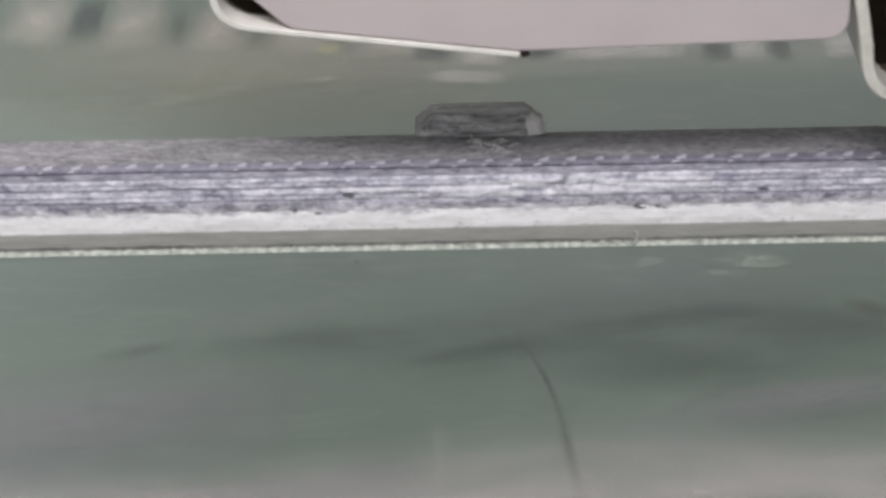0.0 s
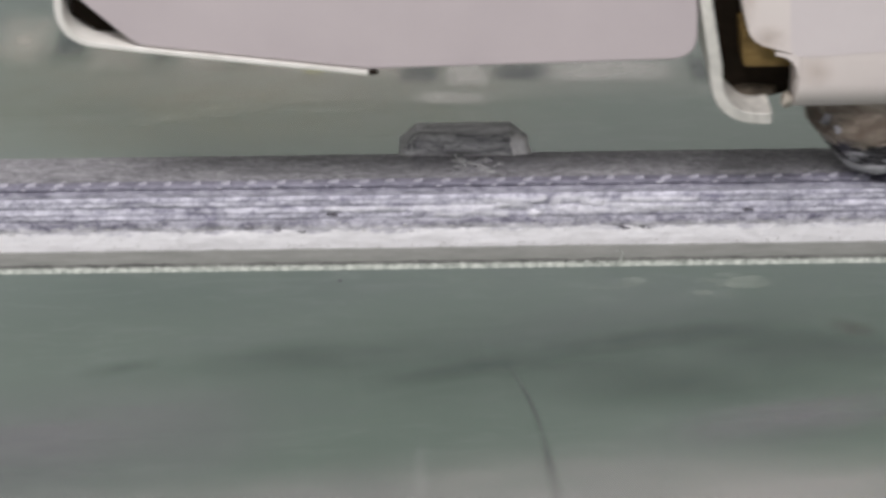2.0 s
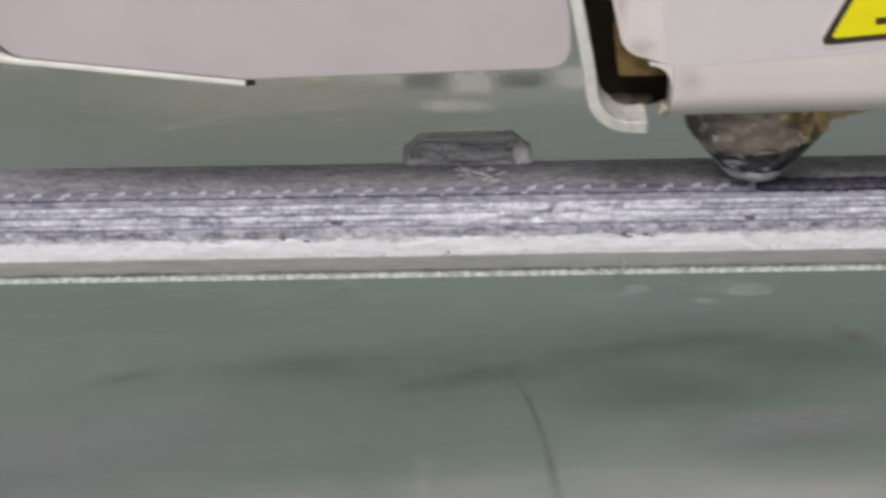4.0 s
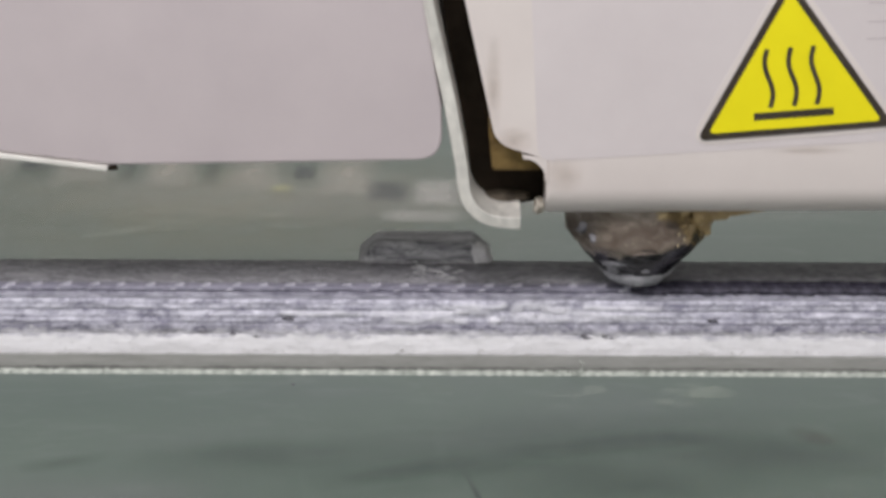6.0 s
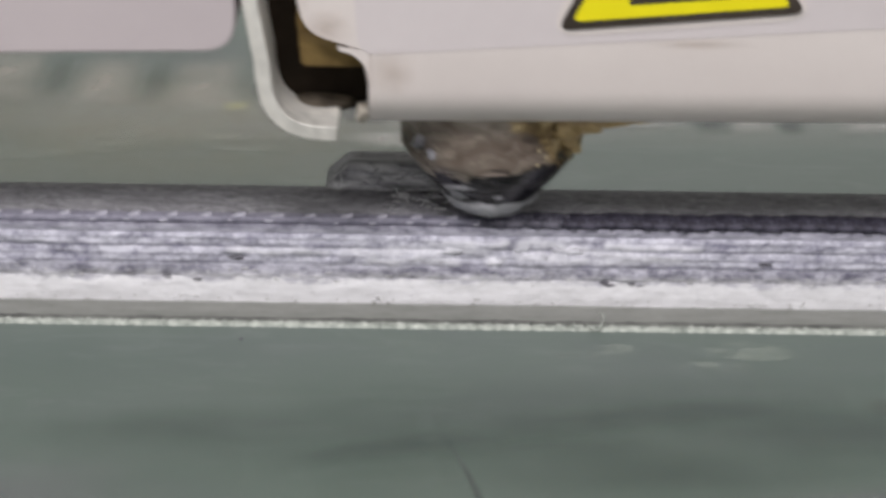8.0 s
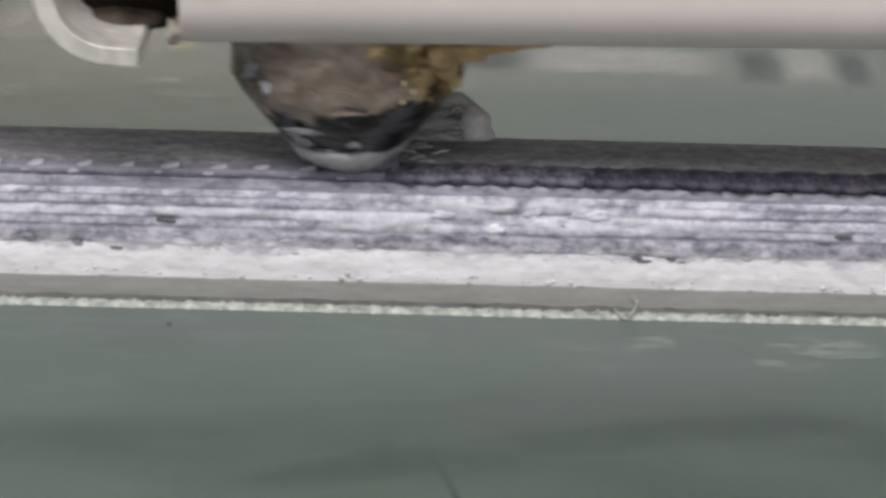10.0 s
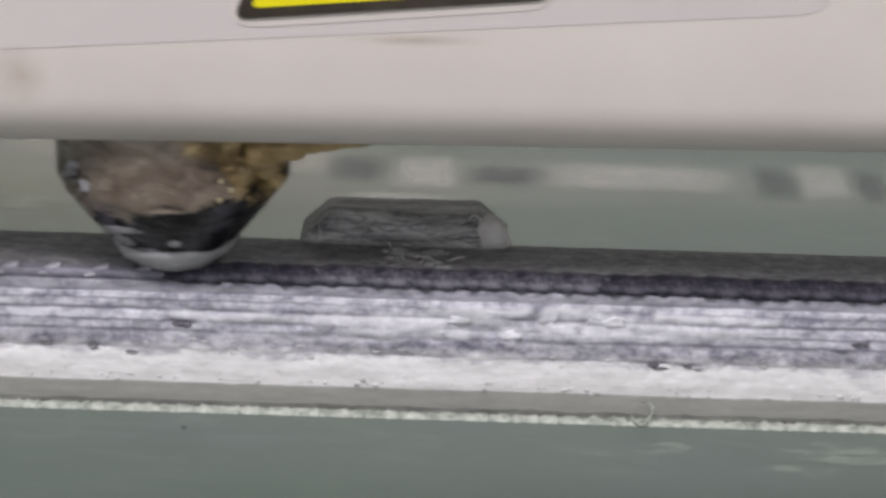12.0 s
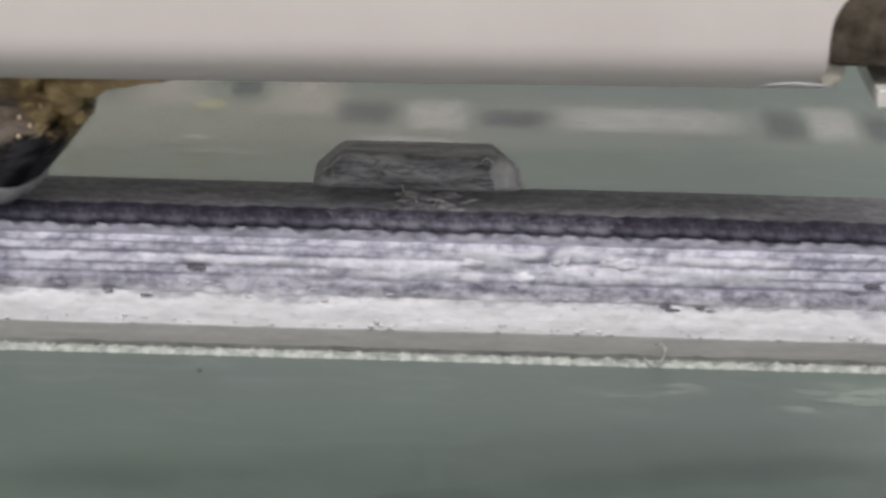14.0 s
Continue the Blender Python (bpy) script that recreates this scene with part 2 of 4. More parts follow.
RIM = mat_plain("pale_brim_edge", (0.20, 0.225, 0.195), (0.66, 0.69, 0.625), 2.6, 0.55, 0, 0.05)
GAP = mat_plain("dark_seam", (0.05, 0.052, 0.048), (0.21, 0.215, 0.195), 0.9, 0.7, 0, 0.0, (0.6, 1, 1))
COVER = mat_plain("warm_white_cover", (0.645, 0.585, 0.555), (0.705, 0.645, 0.61), 0.12, 0.5, 0, 0.01)
LABEL = mat_plain("greyish_label_sheet", (0.605, 0.55, 0.55), (0.655, 0.60, 0.595), 0.15, 0.48, 0, 0.01)
PANEL = mat_plain("greyish_pink_panel", (0.475, 0.420, 0.430), (0.535, 0.475, 0.480), 0.12, 0.5, 0, 0.01)
SHEET = mat_plain("worn_sheet_metal", (0.46, 0.445, 0.41), (0.92, 0.89, 0.82), 0.7, 0.4, 0.35, 0.05, (1, 1, 0.5))
BRIGHT = mat_plain("bright_white_edge", (0.66, 0.64, 0.59), (0.84, 0.82, 0.77), 0.5, 0.4, 0.1, 0.03)
CRUMB = mat_plain("dirty_beige_crumb", (0.22, 0.19, 0.15), (0.58, 0.54, 0.47), 1.4, 0.5, 0, 0.08)
CAVITY = mat_plain("near_black_matt", (0.006, 0.004, 0.002), (0.016, 0.011, 0.007), 0.7, 0.8, 0, 0.1)
SCORCH = mat_plain("scorched_insulation", (0.07, 0.045, 0.015), (0.23, 0.155, 0.06), 0.8, 0.6, 0, 0.1)
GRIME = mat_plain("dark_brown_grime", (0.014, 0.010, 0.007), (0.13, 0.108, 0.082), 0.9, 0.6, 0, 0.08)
NOZZLE = mat_nozzle()
OOZE = mat_plain("pale_molten_plastic", (0.33, 0.325, 0.35), (0.52, 0.51, 0.535), 1.1, 0.3, 0, 0.05)
PALE = mat_plain("chalky_pale_plastic", (0.70, 0.70, 0.70), (0.90, 0.90, 0.90), 1.4, 0.6, 0, 0.08)
AMBER = mat_plain("amber_burnt_residue", (0.20, 0.125, 0.05), (0.66, 0.49, 0.25), 0.7, 0.25, 0.1, 0.06)
GLINT = mat_plain("pale_yellow_glint", (0.50, 0.40, 0.24), (0.72, 0.62, 0.44), 1.4, 0.15, 0, 0.02)
CRUST = mat_plain("smoky_grey_crust", (0.06, 0.058, 0.065), (0.42, 0.41, 0.44), 1.3, 0.35, 0.1, 0.06)
YELLOW = mat_plain("yellow_print", (0.80, 0.70, 0.0), (0.87, 0.77, 0.003), 0.3, 0.6, 0, 0.0)
BLACK = mat_plain("black_print", (0.026, 0.018, 0.012), (0.055, 0.042, 0.032), 0.8, 0.5, 0, 0.0)
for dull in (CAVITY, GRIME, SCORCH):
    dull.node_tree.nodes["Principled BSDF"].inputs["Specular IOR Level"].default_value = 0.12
WALLS = mat_plain("unseen_wall_grey", (0.41, 0.41, 0.40), (0.47, 0.47, 0.46), 0.02, 0.6, 0, 0.0)


# ---- mesh helpers ----
def part(name, bm, material, parent=None, label="", smooth=True):
    """Links bm (in mm) as one mesh object under parent."""
    bm.normal_update()
    mesh = bpy.data.meshes.new(name)
    bmesh.ops.scale(bm, vec=(MM, MM, MM), verts=bm.verts)
    bm.to_mesh(mesh)
    bm.free()
    mesh.materials.append(material)
    for p in mesh.polygons:
        p.use_smooth = smooth
    ob = new(name, mesh)
    ob.parent = parent
    return tagged(ob, label)


def sharp(ob, degrees=35):
    """Smooth shading with crisp edges where faces meet at more than that angle."""
    bm = bmesh.new()
    bm.from_mesh(ob.data)
    for e in bm.edges:
        if len(e.link_faces) == 2 and e.calc_face_angle(0) > radians(degrees):
            e.smooth = False
    for f in bm.faces:
        if len(f.verts) > 8:
            f.smooth = False
    bm.to_mesh(ob.data)
    bm.free()
    return ob


def slab(outline, y0, y1, bevel=0.0, segments=3, front_only=False):
    """A plate whose outline lies in x and z, from y0 (front) to y1 (back)."""
    bm = bmesh.new()
    a = [bm.verts.new((x, y0, z)) for x, z in outline]
    b = [bm.verts.new((x, y1, z)) for x, z in outline]
    n = len(a)
    front = bm.faces.new(a)
    bm.faces.new(b[::-1])
    for i in range(n):
        bm.faces.new((a[i], b[i], b[(i + 1) % n], a[(i + 1) % n]))
    bmesh.ops.recalc_face_normals(bm, faces=bm.faces)
    if bevel:
        edges = list(front.edges) if front_only else [e for e in bm.edges if e in front.edges or not any(v in a for v in e.verts)]
        bmesh.ops.bevel(bm, geom=edges, offset=bevel, segments=segments, profile=0.5, affect="EDGES", clamp_overlap=True)
    return bm


def rounded(corners, steps=6):
    """An outline from (x, z, radius) corners."""
    out, n = [], len(corners)
    for i, (x, z, r) in enumerate(corners):
        p, q, s = Vector(corners[i - 1][:2]), Vector((x, z)), Vector(corners[(i + 1) % n][:2])
        if r <= 0:
            out.append((x, z))
            continue
        u, v = (p - q).normalized(), (s - q).normalized()
        a, b = q + u * r, q + v * r
        for k in range(steps + 1):
            t = k / steps
            w = a * (1 - t) ** 2 + q * 2 * t * (1 - t) + b * t * t
            out.append((w.x, w.y))
    return out


def ribbon(line, thick, steps=8, last=None):
    """The outline of a bent sheet: a centre line of (x, z, bend radius) points, and its thickness."""
    path = []
    for i, (x, z, r) in enumerate(line):
        q = Vector((x, z))
        if r <= 0 or i in (0, len(line) - 1):
            path.append(q)
            continue
        u, v = (Vector(line[i - 1][:2]) - q).normalized(), (Vector(line[i + 1][:2]) - q).normalized()
        for k in range(steps + 1):
            t = k / steps
            path.append((q + u * r) * (1 - t) ** 2 + q * 2 * t * (1 - t) + (q + v * r) * t * t)
    left, right = [], []
    for i, p in enumerate(path):
        d = (path[min(i + 1, len(path) - 1)] - path[max(i - 1, 0)]).normalized()
        w = thick if last is None else thick + (last - thick) * i / (len(path) - 1)
        nrm = Vector((-d.y, d.x)) * w / 2
        left.append(tuple(p + nrm))
        right.append(tuple(p - nrm))
    return left + right[::-1]


def lathe(profile, x=0.0, y=0.0, sides=48, wobble=0.0, six=None):
    """A body of revolution about the upright axis at x, y; profile of (radius, z); six: z range drawn as a hexagon."""
    bm = bmesh.new()
    rings = []
    for r, z in profile:
        ring = []
        for k in range(sides):
            a = 2 * math.pi * k / sides
            rr = r
            if six and six[0] <= z <= six[1]:
                b = a % (math.pi / 3) - math.pi / 6
                rr = min(r, r * 0.93 / math.cos(b))
            if wobble:
                rr *= 1 + wobble * noise.noise(Vector((math.cos(a) * 1.7, math.sin(a) * 1.7, z * 1.1)))
            ring.append(bm.verts.new((x + rr * math.cos(a), y + rr * math.sin(a), z)))
        rings.append(ring)
    for a, b in zip(rings, rings[1:]):
        for k in range(sides):
            bm.faces.new((a[k], a[(k + 1) % sides], b[(k + 1) % sides], b[k]))
    bm.faces.new(rings[0][::-1])
    bm.faces.new(rings[-1])
    return bm


def box(x0, x1, y0, y1, z0, z1, bevel=0.0):
    bm = bmesh.new()
    bmesh.ops.create_cube(bm, size=1.0)
    for v in bm.verts:
        v.co = (x0 if v.co.x < 0 else x1, y0 if v.co.y < 0 else y1, z0 if v.co.z < 0 else z1)
    if bevel:
        bmesh.ops.bevel(bm, geom=bm.edges[:], offset=bevel, segments=3, affect="EDGES")
    return bm


def lump(x, y, z, rx, ry, rz, rough=0.25, seed=0.0, detail=3):
    bm = bmesh.new()
    bmesh.ops.create_icosphere(bm, subdivisions=detail, radius=1.0)
    for v in bm.verts:
        f = 1 + rough * noise.noise(v.co * 1.6 + Vector((seed, seed * 0.7, 3.1)))
        v.co = Vector((x + v.co.x * rx * f, y + v.co.y * ry * f, z + v.co.z * rz * f))
    return bm


def tube(points, radius, sides=6):
    bm = bmesh.new()
    rings = []
    pts = [Vector(p) for p in points]
    for i, p in enumerate(pts):
        d = (pts[min(i + 1, len(pts) - 1)] - pts[max(i - 1, 0)]).normalized()
        u = d.cross(Vector((0.3, 0.2, 1))).normalized()
        w = d.cross(u)
        r = radius * (0.45 if i in (0, len(pts) - 1) else 1.0)
        rings.append([bm.verts.new(p + (u * math.cos(a) + w * math.sin(a)) * r) for a in (2 * math.pi * k / sides for k in range(sides))])
    for a, b in zip(rings, rings[1:]):
        for k in range(sides):
            bm.faces.new((a[k], a[(k + 1) % sides], b[(k + 1) % sides], b[k]))
    bm.faces.new(rings[0][::-1])
    bm.faces.new(rings[-1])
    bmesh.ops.recalc_face_normals(bm, faces=bm.faces)
    return bm


# ---- the unseen enclosure and the plate ----
def unseen_enclosure():
    # plain walls added out of view, to bound the light and reflections
    def wall(name, *b):
        return tagged(part(name, box(*b), WALLS, smooth=False), kind="structure")
    wall("floor", -260, 260, -380, 230, -66, -60)
    wall("wall_north", -260, 260, 220, 230, -60, 260)
    wall("wall_west", -270, -260, -380, 230, -60, 260)
    wall("wall_east", 260, 270, -380, 230, -60, 260)
    wall("ceiling", -270, 270, -380, 230, 260, 268)


def plate():
    ob = part("glass_build_plate", box(-130, 130, -110, 120, -4, 0, 0.6), GLASS)
    sharp(ob)
    tagged(ob, "green-grey glass build plate, smeared and scratched", "build plate")
    bed = part("heated_bed", box(-140, 140, -120, 130, -10, -4.02, 0.8), CAVITY)
    tagged(sharp(bed), "dark heated bed under the glass plate", "heated bed")
    legs = part("bed_support", box(-60, 60, -60, 60, -60, -10.02, 1), CAVITY)
    tagged(sharp(legs), "dark support block under the heated bed", "support")


# ---- the printed part ----
LUMPS = [(-11.2, 2.27, 0.35, 0.09, -0.3), (5.0, 1.25, 0.35, 0.08, -0.25), (6.1, 1.22, 0.25, 0.07, -0.2), (11.9, 2.2, 0.3, 0.08, -0.25),
         (-14.2, 1.35, 0.25, 0.07, -0.2), (-13.0, 1.2, 0.25, 0.06, -0.2), (-7.5, 2.75, 0.9, 0.2, 0.08), (7.4, 2.7, 1.2, 0.25, 0.08)]


# melted strands that wander over the front: half width, then their way in x and z
ROPES = [
    (0.24, (-6.5, 2.62), (-5.2, 2.55), (-3.8, 2.66), (-2.6, 2.60), (-1.4, 2.78), (-0.3, 2.72)),
    (0.20, (-5.4, 2.22), (-4.4, 2.18), (-3.2, 2.34), (-2.4, 2.20), (-1.6, 2.12)),
    (0.22, (1.15, 2.75), (1.2, 3.02), (1.5, 3.16), (1.95, 3.12), (2.3, 2.95)),
    (0.26, (1.9, 3.1), (2.8, 3.0), (3.6, 2.78), (4.6, 2.62), (5.6, 2.56), (6.8, 2.46), (8.0, 2.42)),
    (0.30, (1.2, 2.42), (1.9, 2.38), (2.6, 2.44), (3.2, 2.52)),
    (0.24, (-0.15, 2.22), (0.15, 2.2), (0.45, 2.27)),
    (0.18, (3.0, 2.28), (4.0, 2.36), (5.0, 2.24), (6.2, 2.26)),
    (0.17, (-2.6, 2.95), (-1.4, 3.06), (-0.2, 3.0), (0.6, 3.1)),
    (0.16, (5.0, 3.02), (6.2, 2.92), (7.6, 2.98), (9.0, 2.9)),
    (0.15, (-11.5, 2.6), (-9.8, 2.52), (-8.4, 2.6), (-7.2, 2.54)),
]


def melted(x, z):
    """How far the plastic has melted and run at x and z, 0 to 1."""
    best = 0.0
    for r, *way in ROPES:
        if not (way[0][0] - 0.5 < x < way[-1][0] + 0.5) or abs(z - way[0][1]) > 1.0:
            continue
        for (x0, z0), (x1, z1) in zip(way, way[1:]):
            ux, uz = x1 - x0, z1 - z0
            k = max(0.0, min(1.0, ((x - x0) * ux + (z - z0) * uz) / (ux * ux + uz * uz)))
            d = math.hypot(x - x0 - k * ux, z - z0 - k * uz) / r
            d += 0.7 * noise.noise(Vector((x * 1.5, z * 2.0, 6.1)))
            if d < 2.0:
                best = max(best, math.exp(-1.1 * max(0.0, d) ** 2))
    return best


def relief(x, z, rough):
    """How far the front of the part stands back (+) or proud (-) at x and z."""
    y = rough * (0.30 * noise.noise(Vector((x * 0.35, z * 1.7, 1.7))) + 0.34 * noise.noise(Vector((x * 1.1, z * 1.9, 8.2)))
                 + 0.28 * noise.noise(Vector((x * 2.8, z * 3.2, 4.4))))
    for cx, cz, rx, rz, h in LUMPS:
        d = ((x - cx) / rx) ** 2 + ((z - cz) / rz) ** 2
        if d < 6:
            y -= h * math.exp(-d)
    return y - 0.055 * melted(x, z)


def stations():
    xs = [-90 + 2.5 * k for k in range(22)]
    xs += [-34.5 + 0.11 * k for k in range(551)]
    return xs + [27 + 2.5 * k for k in range(26)]


def layer(z0, z1, front, bulge, strands, rough, back, material, parent, label="", name="layer"):
    """One band of the part: its front is made of strands that bulge, its top and back are flat."""
    per = 8
    verts, faces = [], []
    xs = stations()
    for x in xs:
        sag = 0.03 * noise.noise(Vector((x * 0.15, z0, 0)))
        loop = []
        for k in range(strands * per + 1):
            u = k / (strands * per)
            z = z0 + (z1 - z0) * u + sag
            b = abs(math.sin(math.pi * u * strands)) ** 0.6
            loop.append((front - bulge * b + relief(x, z, rough), z))
        zt = z1 + sag
        loop += [(0.5, zt + 0.01), (1.4, zt + 0.02 * noise.noise(Vector((x * 0.8, 2, z1)))), (2.6, zt), (back - 0.15, zt), (back, zt - 0.1), (back, z0)]
        verts += [(x * MM, y * MM, z * MM) for y, z in loop]
    m = len(loop)
    for i in range(len(xs) - 1):
        for k in range(m):
            a, b = i * m + k, i * m + (k + 1) % m
            faces.append((a, a + m, b + m, b))
    faces.append(tuple(range(m)))
    faces.append(tuple(range((len(xs) - 1) * m, len(xs) * m))[::-1])
    mesh = bpy.data.meshes.new(name)
    mesh.from_pydata(verts, [], faces)
    mesh.materials.append(material)
    for p in mesh.polygons:
        p.use_smooth = True
    run = mesh.attributes.new("melt", "FLOAT", "POINT")
    run.data.foreach_set("value", [melted(v[0] / MM, v[2] / MM) if z0 > 1.8 and v[1] < 0.45 * MM else 0.0 for v in verts])
    ob = new(name, mesh)
    ob.parent = parent
    bm = bmesh.new()
    bm.from_mesh(mesh)
    bmesh.ops.recalc_face_normals(bm, faces=bm.faces)
    bm.to_mesh(mesh)
    bm.free()
    return tagged(sharp(ob, 50), label)


def boss(parent):
    """The raised block on the back edge, with rounded pale ends."""
    bm = bmesh.new()
    nx, rows = 60, []
    for i in range(nx + 1):
        x = -7.45 + 7.35 * i / nx
        e = min(x + 7.45, -0.1 - x)
        h = 1.08 * min(1.0, max(e, 0.0) / 1.05) ** 0.85
        ring = []
        for y, f in ((3.55, 0), (3.75, 0.35), (4.0, 0.78), (4.3, 0.97), (4.7, 1.0), (5.6, 0.98), (6.2, 0.9), (6.5, 0.5), (6.6, -0.2)):
            w = 0.05 * noise.noise(Vector((x * 1.3, y * 2, 5))) + 0.05 * noise.noise(Vector((x * 0.5, y * 5, 9)))
            ring.append(bm.verts.new((x, y, 4.0 + h * f + (w if 0 < f else 0))))
        rows.append(ring)
    for a, b in zip(rows, rows[1:]):
        for k in range(len(a) - 1):
            bm.faces.new((a[k], b[k], b[k + 1], a[k + 1]))
    bmesh.ops.recalc_face_normals(bm, faces=bm.faces)
    block = part("boss", bm, BOSS, parent, "dark scratched raised block")
    part("boss_end", lump(-0.68, 4.06, 4.38, 0.60, 0.62, 0.70, 0.45, 1.0), BOSS_END, block, "paler scraped end")
    # fine drawn hairs of plastic over the block, mostly along it, in arcs at its ends
    rng = random.Random(21)
    for k in range(64):
        x0 = rng.uniform(-7.0, -0.8)
        z0, run, bow = rng.uniform(4.12, 5.05), rng.uniform(0.5, 1.9), rng.uniform(-0.22, 0.22)
        if k % 4 == 0:
            x0, run, bow = rng.choice((rng.uniform(-7.3, -6.2), rng.uniform(-1.3, -0.5))), rng.uniform(0.3, 0.6), rng.uniform(0.1, 0.35)
        line = []
        for m in range(7):
            u = m / 6 - 0.5
            x = x0 + run * u
            e = min(x + 7.45, -0.1 - x)
            h = 1.08 * min(1.0, max(e, 0.05) / 1.05) ** 0.85
            z = min(z0 + bow * math.cos(3 * u) - 0.3 * u * bow, 4.0 + h * 0.97)
            f = (z - 4.0) / max(h, 0.1)
            y = 3.55 + (0.2 * f / 0.35 if f < 0.35 else 0.2 + 0.25 * (f - 0.35) / 0.43 if f < 0.78 else 0.45 + 0.3 * (f - 0.78) / 0.19)
            line.append((x, y - 0.03, z))
        part("hair", tube(line, rng.uniform(0.014, 0.03), 5), (PALE, CRUST, OOZE, PIT)[k % 4], block)
    # the part of the boss that stands behind the wall and reaches the plate
    part("boss_foot", box(-7.2, -0.35, 4.14, 6.5, 0.02, 4.02, 0.1), EDGE, block)
    # small torn flakes in front of the block
    rng = random.Random(11)
    for k in range(26):
        line, x, y = [], rng.uniform(-4.3, -2.3), rng.uniform(1.2, 3.3)
        turn = rng.uniform(0, 6.3)
        for m in range(6):
            line.append((x, y, 4.1 + 0.08 * math.sin(m * 0.6 + k)))
            x, y, turn = x + 0.16 * math.cos(turn), y + 0.16 * math.sin(turn), turn + rng.uniform(-0.6, 0.8)
        part("hair", tube(line, rng.uniform(0.018, 0.035), 5), (PALE, BOSS, OOZE, PIT)[k % 4], block)
    for k in range(14):
        x, y = rng.uniform(-4.4, -2.2), rng.uniform(1.3, 3.3)
        part("flake", lump(x, y, 4.09, rng.uniform(0.12, 0.3), rng.uniform(0.08, 0.18), rng.uniform(0.05, 0.13), 0.7, k * 2.3, 2), OOZE if k % 3 == 0 else BOSS, block)


def brim(parent):
    bm = bmesh.new()
    lines = []
    for x in stations():
        w = 0.05 * noise.noise(Vector((x * 0.9, 0, 2)))
        lines.append([bm.verts.new((x, y, z)) for y, z in ((-1.72 + w, 0.0), (-1.68 + w, 0.07), (-1.0, 0.1), (-0.3, 0.1), (0.4, 0.13))])
    for a, b in zip(lines, lines[1:]):
        for k in range(4):
            bm.faces.new((a[k], b[k], b[k + 1], a[k + 1]))
    bmesh.ops.recalc_face_normals(bm, faces=bm.faces)
    part("brim", bm, BRIM, parent, "thin grey brim on the glass")
    bm = bmesh.new()
    lines = []
    for x in stations():
        n1 = noise.noise(Vector((x * 2.6, 3, 2)))
        n2 = noise.noise(Vector((x * 6.1, 1, 7)))
        w = 0.27 + 0.09 * n1 + 0.11 * n2
        h = 0.13 + 0.09 * n2 + 0.05 * n1
        c = -2.02 + 0.05 * n1
        ring = [(c - w, 0.0), (c - w * 0.8, h * 0.6), (c, h), (c + w * 0.8, h * 0.6), (c + w, 0.0)]
        lines.append([bm.verts.new((x, y, z)) for y, z in ring])
    for a, b in zip(lines, lines[1:]):
        for k in range(4):
            bm.faces.new((a[k], b[k], b[k + 1], a[k + 1]))
    bmesh.ops.recalc_face_normals(bm, faces=bm.faces)
    part("brim_edge", bm, RIM, parent, "rough pale outer strand of the brim")
    bm = bmesh.new()
    lines = []
    for x in stations():
        w = 0.15 * noise.noise(Vector((x * 0.7, 3, 5))) + 0.10 * noise.noise(Vector((x * 3.1, 3, 5)))
        lines.append([bm.verts.new((x, y, z)) for y, z in ((-1.86, 0.05), (-1.80, 0.108), (-1.50 + w, 0.112), (-1.46 + w, 0.06))])
    for a, b in zip(lines, lines[1:]):
        for k in range(3):
            bm.faces.new((a[k], b[k], b[k + 1], a[k + 1]))
    bmesh.ops.recalc_face_normals(bm, faces=bm.faces)
    part("brim_gap", bm, GAP, parent, "dark gap beside the outer strand")


